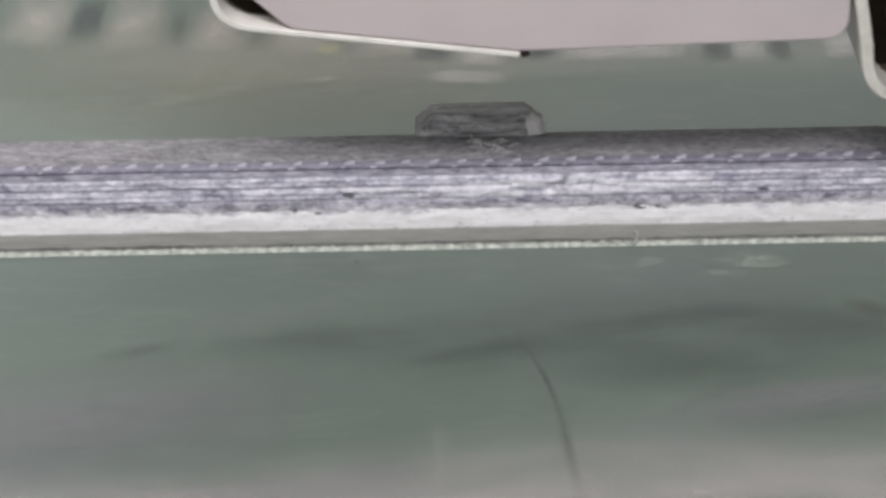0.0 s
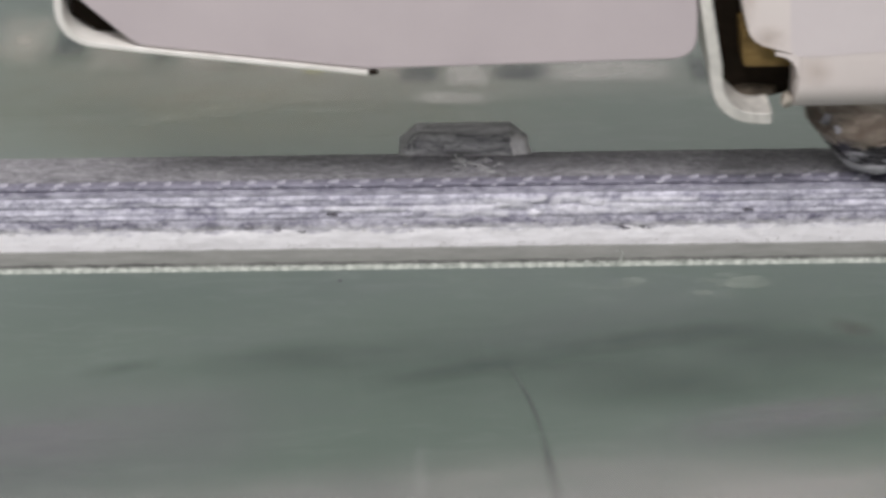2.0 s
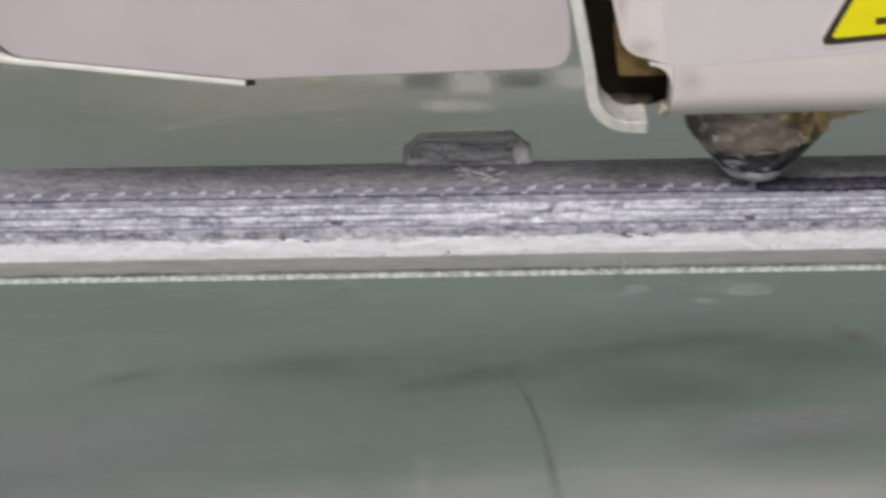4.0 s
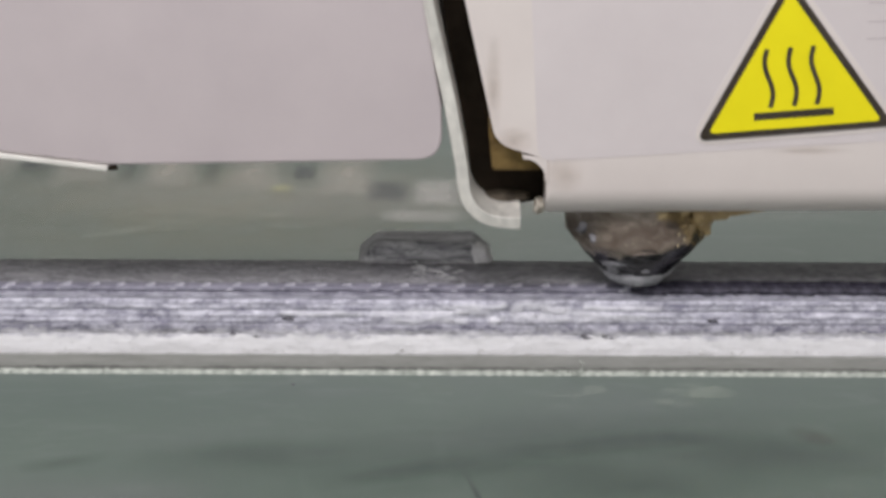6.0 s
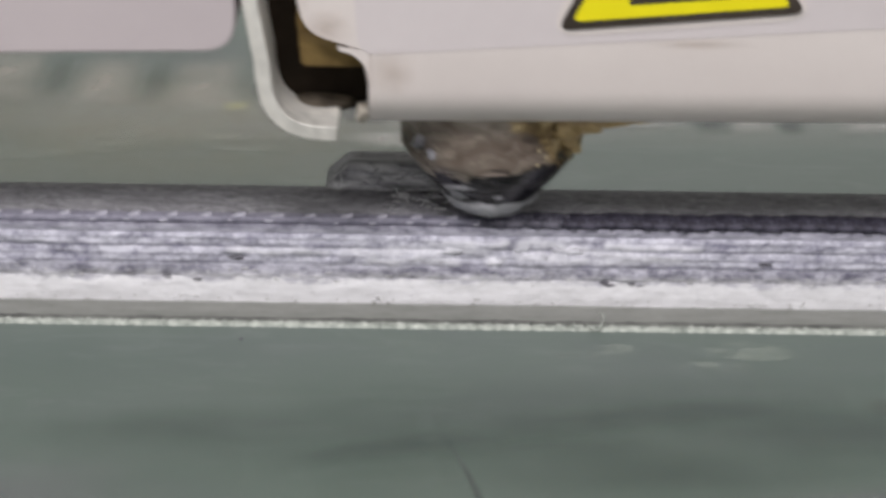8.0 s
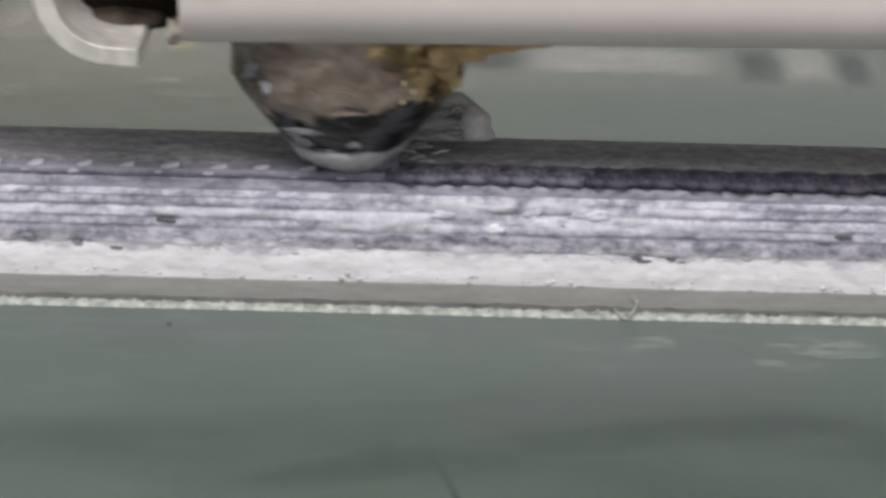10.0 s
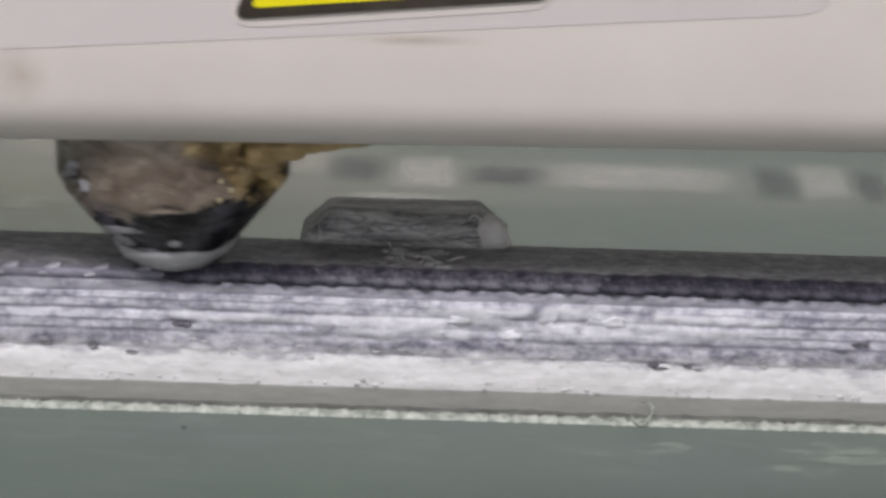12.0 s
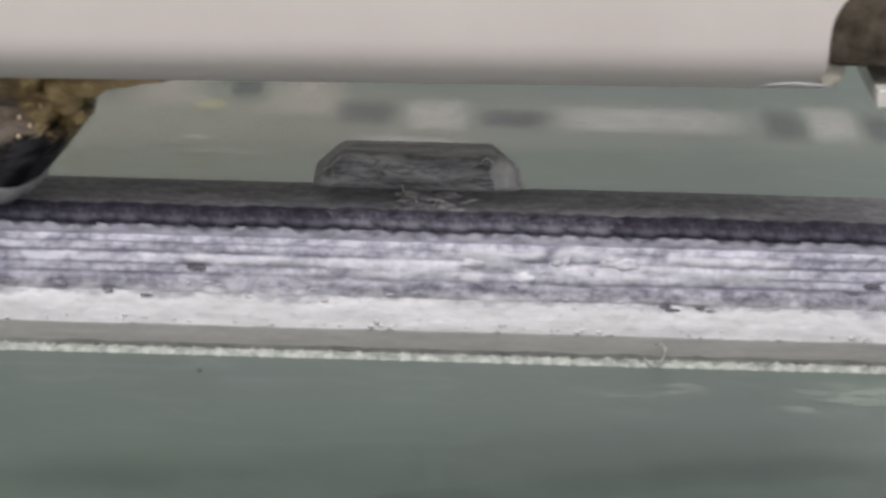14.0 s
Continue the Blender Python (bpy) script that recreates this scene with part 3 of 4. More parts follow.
def printed_part():
    thing = tagged(new("printed_part"), "half-printed grey plastic wall with visible layers on the glass plate", "3D print")
    layer(0.0, 1.30, 0.10, 0.05, 1, 0.12, 4.1, WHITE, thing, "white first layers")
    layer(1.28, 1.90, 0.12, 0.06, 1, 0.20, 4.1, SHADED, thing, "grey streaked layer")
    layer(1.88, 2.74, 0.10, 0.05, 1, 0.20, 4.1, LAVENDER, thing, "pale lavender lumpy layer")
    layer(2.72, 3.36, 0.10, 0.045, 1, 0.18, 4.1, LAVENDER, thing, "pale lavender layer")
    layer(3.34, 3.74, 0.16, 0.06, 1, 0.16, 4.1, EDGE, thing, "grey layer")
    top = layer(3.72, 4.04, 0.30, 0.08, 1, 0.10, 4.1, EDGE, thing, "purplish grey top layer", "top_layer")
    bm = bmesh.new()
    lines = []
    for x in stations():
        w = 0.10 * noise.noise(Vector((x * 0.8, 5, 2))) + 0.05 * noise.noise(Vector((x * 3.1, 5, 2)))
        lines.append([bm.verts.new((x, y, z + 0.012 * noise.noise(Vector((x * 1.1, y * 2, 3))))) for y, z in ((0.78 + w, 4.02), (0.86 + w, 4.075), (2.0, 4.08), (3.2, 4.08), (4.0, 4.07), (4.12, 3.98))])
    for p, q in zip(lines, lines[1:]):
        for k in range(5):
            bm.faces.new((p[k], q[k], q[k + 1], p[k + 1]))
    bmesh.ops.recalc_face_normals(bm, faces=bm.faces)
    part("top_skin", bm, TOP, thing, "dark matt top surface")
    boss(thing)
    brim(thing)
    # glossy melted blobs, and small dark pits
    for k, (x, z, a, c) in enumerate(((0.12, 2.2, 0.34, 0.2), (1.3, 2.9, 0.3, 0.3), (1.95, 2.42, 0.6, 0.22), (-2.5, 2.2, 0.34, 0.14), (-4.3, 2.2, 0.5, 0.13), (3.3, 2.75, 0.6, 0.18), (-1.6, 2.72, 0.7, 0.16))):
        part("melted_blob", lump(x, 0.10, z, a * 1.1, 0.10, c * 1.2, 0.7, 3.3 * k), BLOB, thing, "pale glossy melted blob")
    rng = random.Random(8)
    pits = [(-11.3, 2.27, 0.22, 0.06), (-11.0, 2.23, 0.2, 0.08), (4.9, 1.28, 0.2, 0.05), (5.2, 1.16, 0.3, 0.06), (6.1, 1.24, 0.16, 0.05), (6.45, 1.16, 0.15, 0.04), (11.9, 2.22, 0.3, 0.06), (-14.2, 1.38, 0.2, 0.05), (-12.9, 1.2, 0.22, 0.04), (-15.8, 1.5, 0.2, 0.05)]
    pits += [(rng.uniform(-30, 22), rng.uniform(1.1, 1.75), rng.uniform(0.06, 0.18), rng.uniform(0.025, 0.05)) for k in range(50)]
    pits += [(rng.uniform(-30, 22), rng.uniform(0.10, 0.42), rng.uniform(0.04, 0.12), rng.uniform(0.03, 0.09)) for k in range(90)]
    for k, (x, z, a, c) in enumerate(pits):
        part("pit", lump(x, 0.07, z, a, 0.04 if k >= 10 else 0.07, c * 0.85, 0.6, 1.9 * k, 2), PIT if k < 10 else SPECK, thing)
    # slanting pale ridges along the top edge
    bm = bmesh.new()
    bmesh.ops.create_icosphere(bm, subdivisions=2, radius=1.0)
    for v in bm.verts:
        x, y, z = v.co
        f = 1 + 0.3 * noise.noise(v.co * 1.9)
        v.co = Vector((x * 0.49 * f, y * 0.17 * f, z * 0.09 * f))
    first = part("ridge", bm, RIDGE, top)
    rng = random.Random(4)
    for k in range(40):
        x = -34 + 1.53 * k + rng.uniform(-0.06, 0.06)
        m = pose(x * MM, (0.42 + rng.uniform(-0.03, 0.03)) * MM, (4.0 + rng.uniform(-0.02, 0.02)) * MM, 35, -16 + rng.uniform(-4, 4), 22)
        if k == 0:
            first.matrix_basis = m
        else:
            ob = new("ridge", first.data)
            ob.parent = top
            ob.matrix_basis = m @ Matrix.Diagonal((rng.uniform(0.75, 1.1), 1, 1, 1))
    return thing


# ---- marks and painted reflections on the glass ----
FILM_WHITE = mat_smudge("greyish_white_film", (0.58, 0.56, 0.53), 0.58, (0.15, 0.4))
FILM_PALE = mat_smudge("warm_pale_film", (0.52, 0.48, 0.42), 0.58, (0.3, 0.25))
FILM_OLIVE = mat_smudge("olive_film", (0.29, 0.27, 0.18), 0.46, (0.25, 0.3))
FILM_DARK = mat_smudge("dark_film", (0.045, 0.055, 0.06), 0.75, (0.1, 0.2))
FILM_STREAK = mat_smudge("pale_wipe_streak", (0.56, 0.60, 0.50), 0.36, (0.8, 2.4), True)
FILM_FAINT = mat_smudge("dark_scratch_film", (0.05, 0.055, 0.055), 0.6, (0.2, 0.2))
FILM_AMBER = mat_smudge("yellow_reflection_film", (0.60, 0.58, 0.20), 0.42, (0.3, 0.5))
FILM_SOFT_DARK = mat_smudge("soft_dark_film", (0.034, 0.050, 0.043), 0.38, (0.10, 0.25))
# dark bands painted where the glass mirrors the head's underside
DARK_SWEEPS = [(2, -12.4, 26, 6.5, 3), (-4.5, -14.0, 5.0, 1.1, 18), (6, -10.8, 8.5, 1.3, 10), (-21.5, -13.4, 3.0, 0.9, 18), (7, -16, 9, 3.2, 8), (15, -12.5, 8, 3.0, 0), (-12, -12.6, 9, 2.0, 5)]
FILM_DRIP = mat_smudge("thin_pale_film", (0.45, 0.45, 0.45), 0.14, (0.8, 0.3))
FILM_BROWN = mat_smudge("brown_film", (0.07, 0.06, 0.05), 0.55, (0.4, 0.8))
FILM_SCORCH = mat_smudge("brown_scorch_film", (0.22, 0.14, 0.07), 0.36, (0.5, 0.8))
# this grey film carries the head panel's reflection as colour
FILM_GREY = mat_smudge("grey_reflection_film", (0.54, 0.485, 0.48), 0.48, (0.1, 0.3))
FILM_BAND = mat_smudge("thin_grey_reflection", (0.52, 0.49, 0.45), 0.30, (0.15, 0.3))
FILM_BLUE = mat_smudge("bluish_reflection", (0.172, 0.162, 0.178), 0.75, (0.07, 0.3))


def smudge(name, x, y, rx, ry, turn, material, label, lift, square=2.0, soft=0.55):
    """A flat film on the plate, rx by ry half sizes, whose thickness falls off to its rim."""
    bm = bmesh.new()
    nx, ny = 16, 10
    grid = []
    values = []
    c, s = math.cos(radians(turn)), math.sin(radians(turn))
    for i in range(nx + 1):
        row = []
        for j in range(ny + 1):
            u, v = -1 + 2 * i / nx, -1 + 2 * j / ny
            px, py = u * rx, v * ry
            row.append(bm.verts.new((x + c * px - s * py, y + s * px + c * py, 3 * lift)))
            d = (abs(u) ** square + abs(v) ** square) ** (1 / square)
            d += 0.18 * noise.noise(Vector((x + u * 2.3, y + v * 2.3, 1)))
            values.append(max(0.0, min(1.0, (1 - d) / soft)) * min(1.0, 2.5 * (1 - max(abs(u), abs(v)))))
        grid.append(row)
    for a, b in zip(grid, grid[1:]):
        for j in range(ny):
            bm.faces.new((a[j], b[j], b[j + 1], a[j + 1]))
    ob = part(name, bm, material)
    at = ob.data.attributes.new("film", "FLOAT", "POINT")
    for k, v in enumerate(values):
        at.data[k].value = v
    ob.visible_shadow = False
    return tagged(ob, label, "smudge")


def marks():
    # a row of pale patches behind the part, with dark gaps between some of them
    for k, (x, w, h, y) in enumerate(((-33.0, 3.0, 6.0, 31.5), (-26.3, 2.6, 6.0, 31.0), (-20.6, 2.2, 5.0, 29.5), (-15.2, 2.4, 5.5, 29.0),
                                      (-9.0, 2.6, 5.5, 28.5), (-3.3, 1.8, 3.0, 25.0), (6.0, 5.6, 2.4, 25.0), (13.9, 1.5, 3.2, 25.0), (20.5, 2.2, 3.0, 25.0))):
        smudge("pale_patch", x, y, w, h, 0, FILM_WHITE if x > -5 else FILM_PALE, "pale blurred patch on the glass plate", 0.03 + 0.002 * k, 4.0, 0.95 if x < -5 else 0.6)["group"] = "glue dabs on the plate"
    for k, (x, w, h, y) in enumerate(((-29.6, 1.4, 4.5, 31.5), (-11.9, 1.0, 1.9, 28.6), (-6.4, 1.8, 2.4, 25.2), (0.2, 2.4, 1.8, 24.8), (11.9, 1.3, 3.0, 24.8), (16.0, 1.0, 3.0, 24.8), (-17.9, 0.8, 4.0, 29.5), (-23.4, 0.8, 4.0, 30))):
        smudge("dark_patch", x, y, w, h, 0, FILM_DARK if k < 6 else FILM_SOFT_DARK, "dark blurred patch on the glass plate", 0.05 + 0.002 * k, 3.0, 0.7)["group"] = "dark stains on the plate"
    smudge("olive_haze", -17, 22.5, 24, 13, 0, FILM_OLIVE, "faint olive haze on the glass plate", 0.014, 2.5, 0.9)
    smudge("pale_band", -4.2, 20.6, 3.2, 1.3, -4, FILM_WHITE, "short pale band on the glass plate", 0.065, 3.0, 0.6)
    # pale band below the side panel: its reflection, laid on as a film
    smudge("reflection_band", -2.0, 24.5, 40, 5.5, 0, FILM_BAND, "grey band of painted reflection on the glass plate", 0.02, 3.0, 0.9)
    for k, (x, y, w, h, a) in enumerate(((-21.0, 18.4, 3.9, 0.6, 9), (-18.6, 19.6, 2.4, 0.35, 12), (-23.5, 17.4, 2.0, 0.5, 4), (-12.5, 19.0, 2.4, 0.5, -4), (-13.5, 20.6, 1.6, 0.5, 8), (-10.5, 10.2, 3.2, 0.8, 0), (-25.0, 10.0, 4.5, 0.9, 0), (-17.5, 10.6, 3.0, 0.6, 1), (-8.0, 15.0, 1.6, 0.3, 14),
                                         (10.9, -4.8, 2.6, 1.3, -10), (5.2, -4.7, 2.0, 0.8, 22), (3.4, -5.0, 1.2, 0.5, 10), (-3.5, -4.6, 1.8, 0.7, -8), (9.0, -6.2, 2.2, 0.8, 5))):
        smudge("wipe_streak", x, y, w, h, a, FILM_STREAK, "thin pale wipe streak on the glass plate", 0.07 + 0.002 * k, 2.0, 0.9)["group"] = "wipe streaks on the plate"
    # small yellow reflection, put on the glass as a coloured film
    smudge("amber_reflection", -13.2, 25.2, 1.0, 1.0, 0, FILM_AMBER, "small yellow painted reflection on the glass plate", 0.095, 2.0, 0.9)
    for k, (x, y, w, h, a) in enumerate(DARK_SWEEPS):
        smudge("dark_reflection", x, y, w, h, a, FILM_SOFT_DARK, "soft dark painted reflection on the glass plate", 0.075 + 0.01 * k, 2.0, 1.0)["group"] = "dark smears on the plate"
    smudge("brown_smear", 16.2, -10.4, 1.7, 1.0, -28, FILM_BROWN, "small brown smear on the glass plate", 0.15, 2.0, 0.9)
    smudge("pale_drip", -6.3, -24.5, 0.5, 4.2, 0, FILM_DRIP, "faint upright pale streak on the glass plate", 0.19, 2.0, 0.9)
    # broad grey films paint the panel's reflection onto the near glass
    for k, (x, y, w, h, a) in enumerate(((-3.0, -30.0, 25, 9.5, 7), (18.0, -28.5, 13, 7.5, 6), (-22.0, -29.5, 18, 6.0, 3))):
        smudge("grey_reflection", x, y, w, h, a, FILM_GREY, "grey painted reflection on the glass plate", 0.02 + 0.015 * k, 2.5, 0.7)["group"] = "grey smears on the plate"
    # bluish films tint the glass as if it mirrored the surroundings
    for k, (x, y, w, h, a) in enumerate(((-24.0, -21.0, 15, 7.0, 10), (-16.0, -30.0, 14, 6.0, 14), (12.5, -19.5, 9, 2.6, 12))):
        smudge("bluish_reflection", x, y, w, h, a, FILM_BLUE, "bluish grey painted reflection on the glass plate", 0.16 + 0.01 * k, 2.0, 1.0)["group"] = "bluish smears on the plate"
    speck = part("dust_speck", lump(-10.7, -3.6, 0.03, 0.10, 0.08, 0.04, 0.5, 2.0, 2), PIT)
    tagged(speck, "tiny dark dust speck on the glass plate", "speck")
    # a long dark scratch in the glass
    bm = bmesh.new()
    rows = []
    for k in range(25):
        u = k / 24
        x = -2.1 + 3.6 * u - 0.9 * u * u + 0.25 * math.sin(u * 5)
        y = -13.2 - 15.5 * u
        w = 0.32 * (0.4 + u)
        rows.append([bm.verts.new((x + d * w, y + d * w * 0.2, 0.62)) for d in (-1, 0, 1)])
    for p, q in zip(rows, rows[1:]):
        for k in range(2):
            bm.faces.new((p[k], q[k], q[k + 1], p[k + 1]))
    ob = part("scratch", bm, FILM_FAINT)
    at = ob.data.attributes.new("film", "FLOAT", "POINT")
    for k in range(25):
        at.data[k * 3 + 1].value = min(1, 4 * k / 24, 3 * (24 - k) / 24)
    ob.visible_shadow = False
    tagged(ob, "long faint dark curved scratch in the glass plate", "scratch")
    curl = [(4.55, -1.0, 0.3), (4.75, -1.3, 0.42), (4.85, -1.7, 0.45), (4.8, -2.1, 0.38), (4.6, -2.4, 0.22), (4.4, -2.5, 0.1), (4.2, -2.3, 0.2), (4.1, -2.05, 0.28)]
    tagged(part("plastic_hair", tube(curl, 0.035), RIM), "fine pale plastic hair curled over the brim", "plastic hair")


# ---- the print head, built round the nozzle's axis ----
AXIS = 1.5


def print_head():
    head = tagged(new("print_head"), "worn white print head with warning sticker and burnt nozzle", "print head")
    F = -3.5
    cover = slab(rounded([(-9.4, 40, 0), (-9.37, 21.4, 0), (-7.75, 13.7, 0.9), (-5.15, 12.9, 0.7), (28.0, 12.9, 0.5), (31.0, 13.6, 0.6), (32.0, 21.0, 0), (32.0, 40, 0)]), F, 14)
    curve = [(14.0, 12.9), (F, 12.9), (F, 11.9)] + [(F + 1.9 - 1.9 * math.cos(a), 11.9 - 1.9 * math.sin(a)) for a in (math.pi / 2 * k / 8 for k in range(1, 9))] + [(14.0, 10.0)]
    ends = [(-5.15, 0.12), (-4.98, 0.0), (28.0, 0.0), (28.04, 0.03)]
    rings = [[cover.verts.new((x, y + (inset if y < 0 else 0), z - 0.6 + 0.004 * x)) if z < 12.8 else cover.verts.new((x, y + (inset if y < 0 else 0), z)) for y, z in curve] for x, inset in ends]
    for p, q in zip(rings, rings[1:]):
        for k in range(len(curve)):
            j = (k + 1) % len(curve)
            cover.faces.new((p[k], p[j], q[j], q[k]))
    cover.faces.new(rings[0][::-1])
    cover.faces.new(rings[-1])
    bmesh.ops.recalc_face_normals(cover, faces=cover.faces)
    sharp(part("cover", cover, COVER, head, "warm white plastic cover with rounded lower edge"), 30)
    sheet = rounded([(-5.6, 12.75, 0.9), (21.2, 14.45, 1.0), (20.3, 38, 0.5), (-6.8, 38, 0.5)])
    label = part("label_sheet", slab(sheet, F - 0.02, F + 0.02), LABEL, head, "greyish pink label sheet on the cover", smooth=False)
    # warning triangle
    tl, tr, ta = (2.5, 13.92), (12.58, 14.75), (6.85, 22.55)
    tri = part("warning_sticker", slab(rounded([(*tl, 0.6), (*tr, 0.6), (*ta, 0.6)]), F - 0.13, F - 0.05), BLACK, head, "yellow hot-surface warning triangle with black border", smooth=False)
    c = Vector(((tl[0] + tr[0] + ta[0]) / 3, (tl[1] + tr[1] + ta[1]) / 3))
    inner = [tuple(c + (Vector(p) - c) * 0.875) for p in (tl, tr, ta)]
    part("yellow_field", slab(rounded([(*p, 0.35) for p in inner]), F - 0.16, F - 0.125), YELLOW, tri, smooth=False)
    part("bar", slab([(5.4, 15.05), (9.45, 15.37), (9.42, 15.75), (5.38, 15.43)], F - 0.185, F - 0.155), BLACK, tri, smooth=False)
    for x, z in ((6.1, 15.75), (7.3, 15.85), (8.45, 15.93)):
        line = [(x + 0.1 - 0.3 * (k / 14) + 0.17 * math.sin(k / 14 * 2 * math.pi), z + 3.1 * k / 14, 0) for k in range(15)]
        part("heat_wave", slab(ribbon(line, 0.24), F - 0.185, F - 0.155), BLACK, tri, smooth=False)
    # three faint scored lines beside the sticker
    for z, x1 in ((19.3, 12.9), (20.2, 13.2), (21.2, 13.0)):
        part("scored_line", slab([(10.9, z), (x1, z + 0.08), (x1, z + 0.17), (10.9, z + 0.09)], F - 0.035, F - 0.015), PANEL, label, smooth=False)
    rim = [tuple(c + (Vector(p) - c) * 1.11) for p in (tl, tr, ta)]
    part("sticker_backing", slab(rounded([(*p, 1.6) for p in rim]), F - 0.05, F - 0.015), COVER, tri, "clear sticker backing", smooth=False)
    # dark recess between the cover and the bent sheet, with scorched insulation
    # the recess is a solid block whose near-black colour stands for shade
    part("recess", slab([(-11.3, 40), (-10.6, 21), (-9.3, 11.2), (-8.6, 9.45), (-6.6, 9.3), (-5.2, 9.6), (-5.0, 13.5), (-6, 16), (-8.5, 40)], -0.6, 13), CAVITY, head, "recess with shade put into its colour", smooth=False)
    part("insulation", slab(rounded([(-7.95, 11.95, 0.2), (-5.3, 11.95, 0.3), (-5.3, 13.4, 0.3), (-8.15, 14.3, 0.3)]), -2.7, 2.2, 0.15), SCORCH, head, "scorched brown insulation")
    part("grime", lump(-7.3, -0.2, 9.75, 1.5, 1.2, 0.45, 0.3, 3.0), GRIME, head)
    part("lower_strut", lump(-5.45, -1.9, 9.75, 0.26, 0.5, 0.42, 0.6, 6.0), CRUMB, head, "dirty pale plastic crumb")
    fillet = [(-5.1, 12.95), (-5.1, 11.5)] + [(-6.35 + 1.15 * math.cos(a), 11.75 + 1.15 * math.sin(a)) for a in (math.pi / 2 * k / 7 for k in range(8))] + [(-6.4, 13.1)]
    part("cover_corner", slab(fillet, F + 0.01, 3), COVER, head, smooth=False)
    arch = [(28.0, 13.7), (28.0, 11.5)] + [(29.55 - 1.5 * math.cos(a), 11.7 + 1.75 * math.sin(a)) for a in (math.pi / 2 * k / 9 for k in range(10))] + [(29.6, 13.7)]
    part("cover_corner", slab(arch, F - 0.03, 3), COVER, head, smooth=False)
    part("cover_lip", slab(rounded([(27.9, 9.95, 0.2), (28.5, 10.0, 0.3), (28.7, 10.7, 0.2), (27.9, 10.75, 0.1)]), F + 0.35, 3, 0.15, 2), CRUMB, head, "dirty pale lip below the recess")
    # bent sheet beside the cover
    bend = [(-14.6, 40, 0), (-11.25, 21.3, 0), (-10.1, 15.8, 0), (-9.5, 12.4, 0), (-9.3, 9.4, 2.3), (-6.45, 9.36, 0)]
    sharp(part("bent_sheet", slab(ribbon(bend, 0.66), F - 0.1, 6, 0.08, 2), SHEET, head, "worn bare metal sheet bent under"), 40)
    mirror = [(30.9, 14.5, 0), (31.6, 11.2, 0), (31.3, 9.78, 1.2), (29.65, 9.72, 0)]
    sharp(part("bent_sheet", slab(ribbon(mirror, 0.62), F - 0.1, 6, 0.08, 2), SHEET, head, "worn bare metal sheet bent under"), 40)
    # filled opening: grime brown, darkened to carry its shade as well
    part("recess", slab(rounded([(28.05, 10.75, 0.3), (31.0, 10.7, 0.2), (31.2, 13.9, 0.3), (28.05, 13.5, 1.9)]), F - 0.02, 4, 0.2, 3), GRIME, head, "recess with shade put into its colour")
    part("strand", tube([(25.9, -3.2, 9.95), (26.4, -3.4, 10.1), (27.0, -3.5, 10.17), (27.8, -3.5, 10.12), (28.4, -3.4, 9.98)], 0.05), OOZE, head, "thin pale plastic strand")
    # shroud to the side: flat panel with a curled light sheet behind its lower edge
    panel = rounded([(-14.3, 40, 0), (-11.45, 21.3, 0), (-10.55, 15.8, 0), (-10.5, 12.9, 1.4), (-27.6, 12.62, 0.2), (-39.8, 14.2, 0.6), (-42.5, 16.75, 0.5), (-58, 32, 0), (-58, 40, 0)])
    sharp(part("side_panel", slab(panel, F - 0.2, 14, 0.12, 2), PANEL, head, "greyish pink flat side panel"), 40)
    curl = [(-46.5, 30, 0), (-43.6, 18.5, 0), (-43.7, 14.6, 1.9), (-39.6, 13.98, 0), (-33.5, 13.2, 0), (-27.75, 12.46, 0)]
    sharp(part("curled_sheet", slab(ribbon(curl, 0.46, 8, 0.24), F - 0.32, 8, 0.05, 2), BRIGHT, head, "bright curled metal edge"), 40)
    # near-black filler paints the shade inside the curl
    part("hollow", slab([(-43.3, 22), (-43.2, 15.5), (-42.0, 14.6), (-39.5, 14.2), (-36, 14.5), (-38, 22)], F + 1.2, 7), CAVITY, head, "dark block standing for the hollow behind the panel", smooth=False)
    part("edge_chip", lump(-27.5, F - 0.2, 12.5, 0.3, 0.2, 0.14, 0.4, 1.0, 2), CAVITY, head)
    # faint scorch stains on the cover
    for x, z, rx, rz in ((8.3, 13.35, 2.4, 0.22), (-6.9, 13.9, 1.2, 0.8), (-4.3, 12.0, 1.1, 1.1), (-7.9, 17.0, 0.5, 2.6)):
        bm = bmesh.new()
        grid, values = [], []
        for i in range(13):
            row = []
            for j in range(9):
                u, v = -1 + i / 6, -1 + j / 4
                zz = z + v * rz
                row.append(bm.verts.new((x + u * rx, F - 0.05 if zz > 11.3 else F - 0.05 + 0.5 * (11.3 - zz) ** 2, zz)))
                values.append(max(0.0, 1 - math.hypot(u, v) - 0.2 * noise.noise(Vector((x + u * 2, z + v * 2, 4)))))
            grid.append(row)
        for p, q in zip(grid, grid[1:]):
            for j in range(8):
                bm.faces.new((p[j], q[j], q[j + 1], p[j + 1]))
        stain = part("stain", bm, FILM_SCORCH, head, "faint brown scorch stain")
        at = stain.data.attributes.new("film", "FLOAT", "POINT")
        for k, v in enumerate(values):
            at.data[k].value = v
        stain.visible_shadow = False
    # nozzle
    prof = [(1.0, 4.14), (1.3, 4.25), (1.75, 4.68), (2.25, 5.2), (3.05, 6.15), (3.75, 7.05), (3.95, 7.3), (3.97, 7.5), (3.95, 10.6)]
    noz = part("nozzle", lathe(prof, 0, AXIS, 60, 0.02, (7.2, 11)), NOZZLE, head, "burnt metal nozzle, dark cone with brown stains")
    sharp(noz, 30)
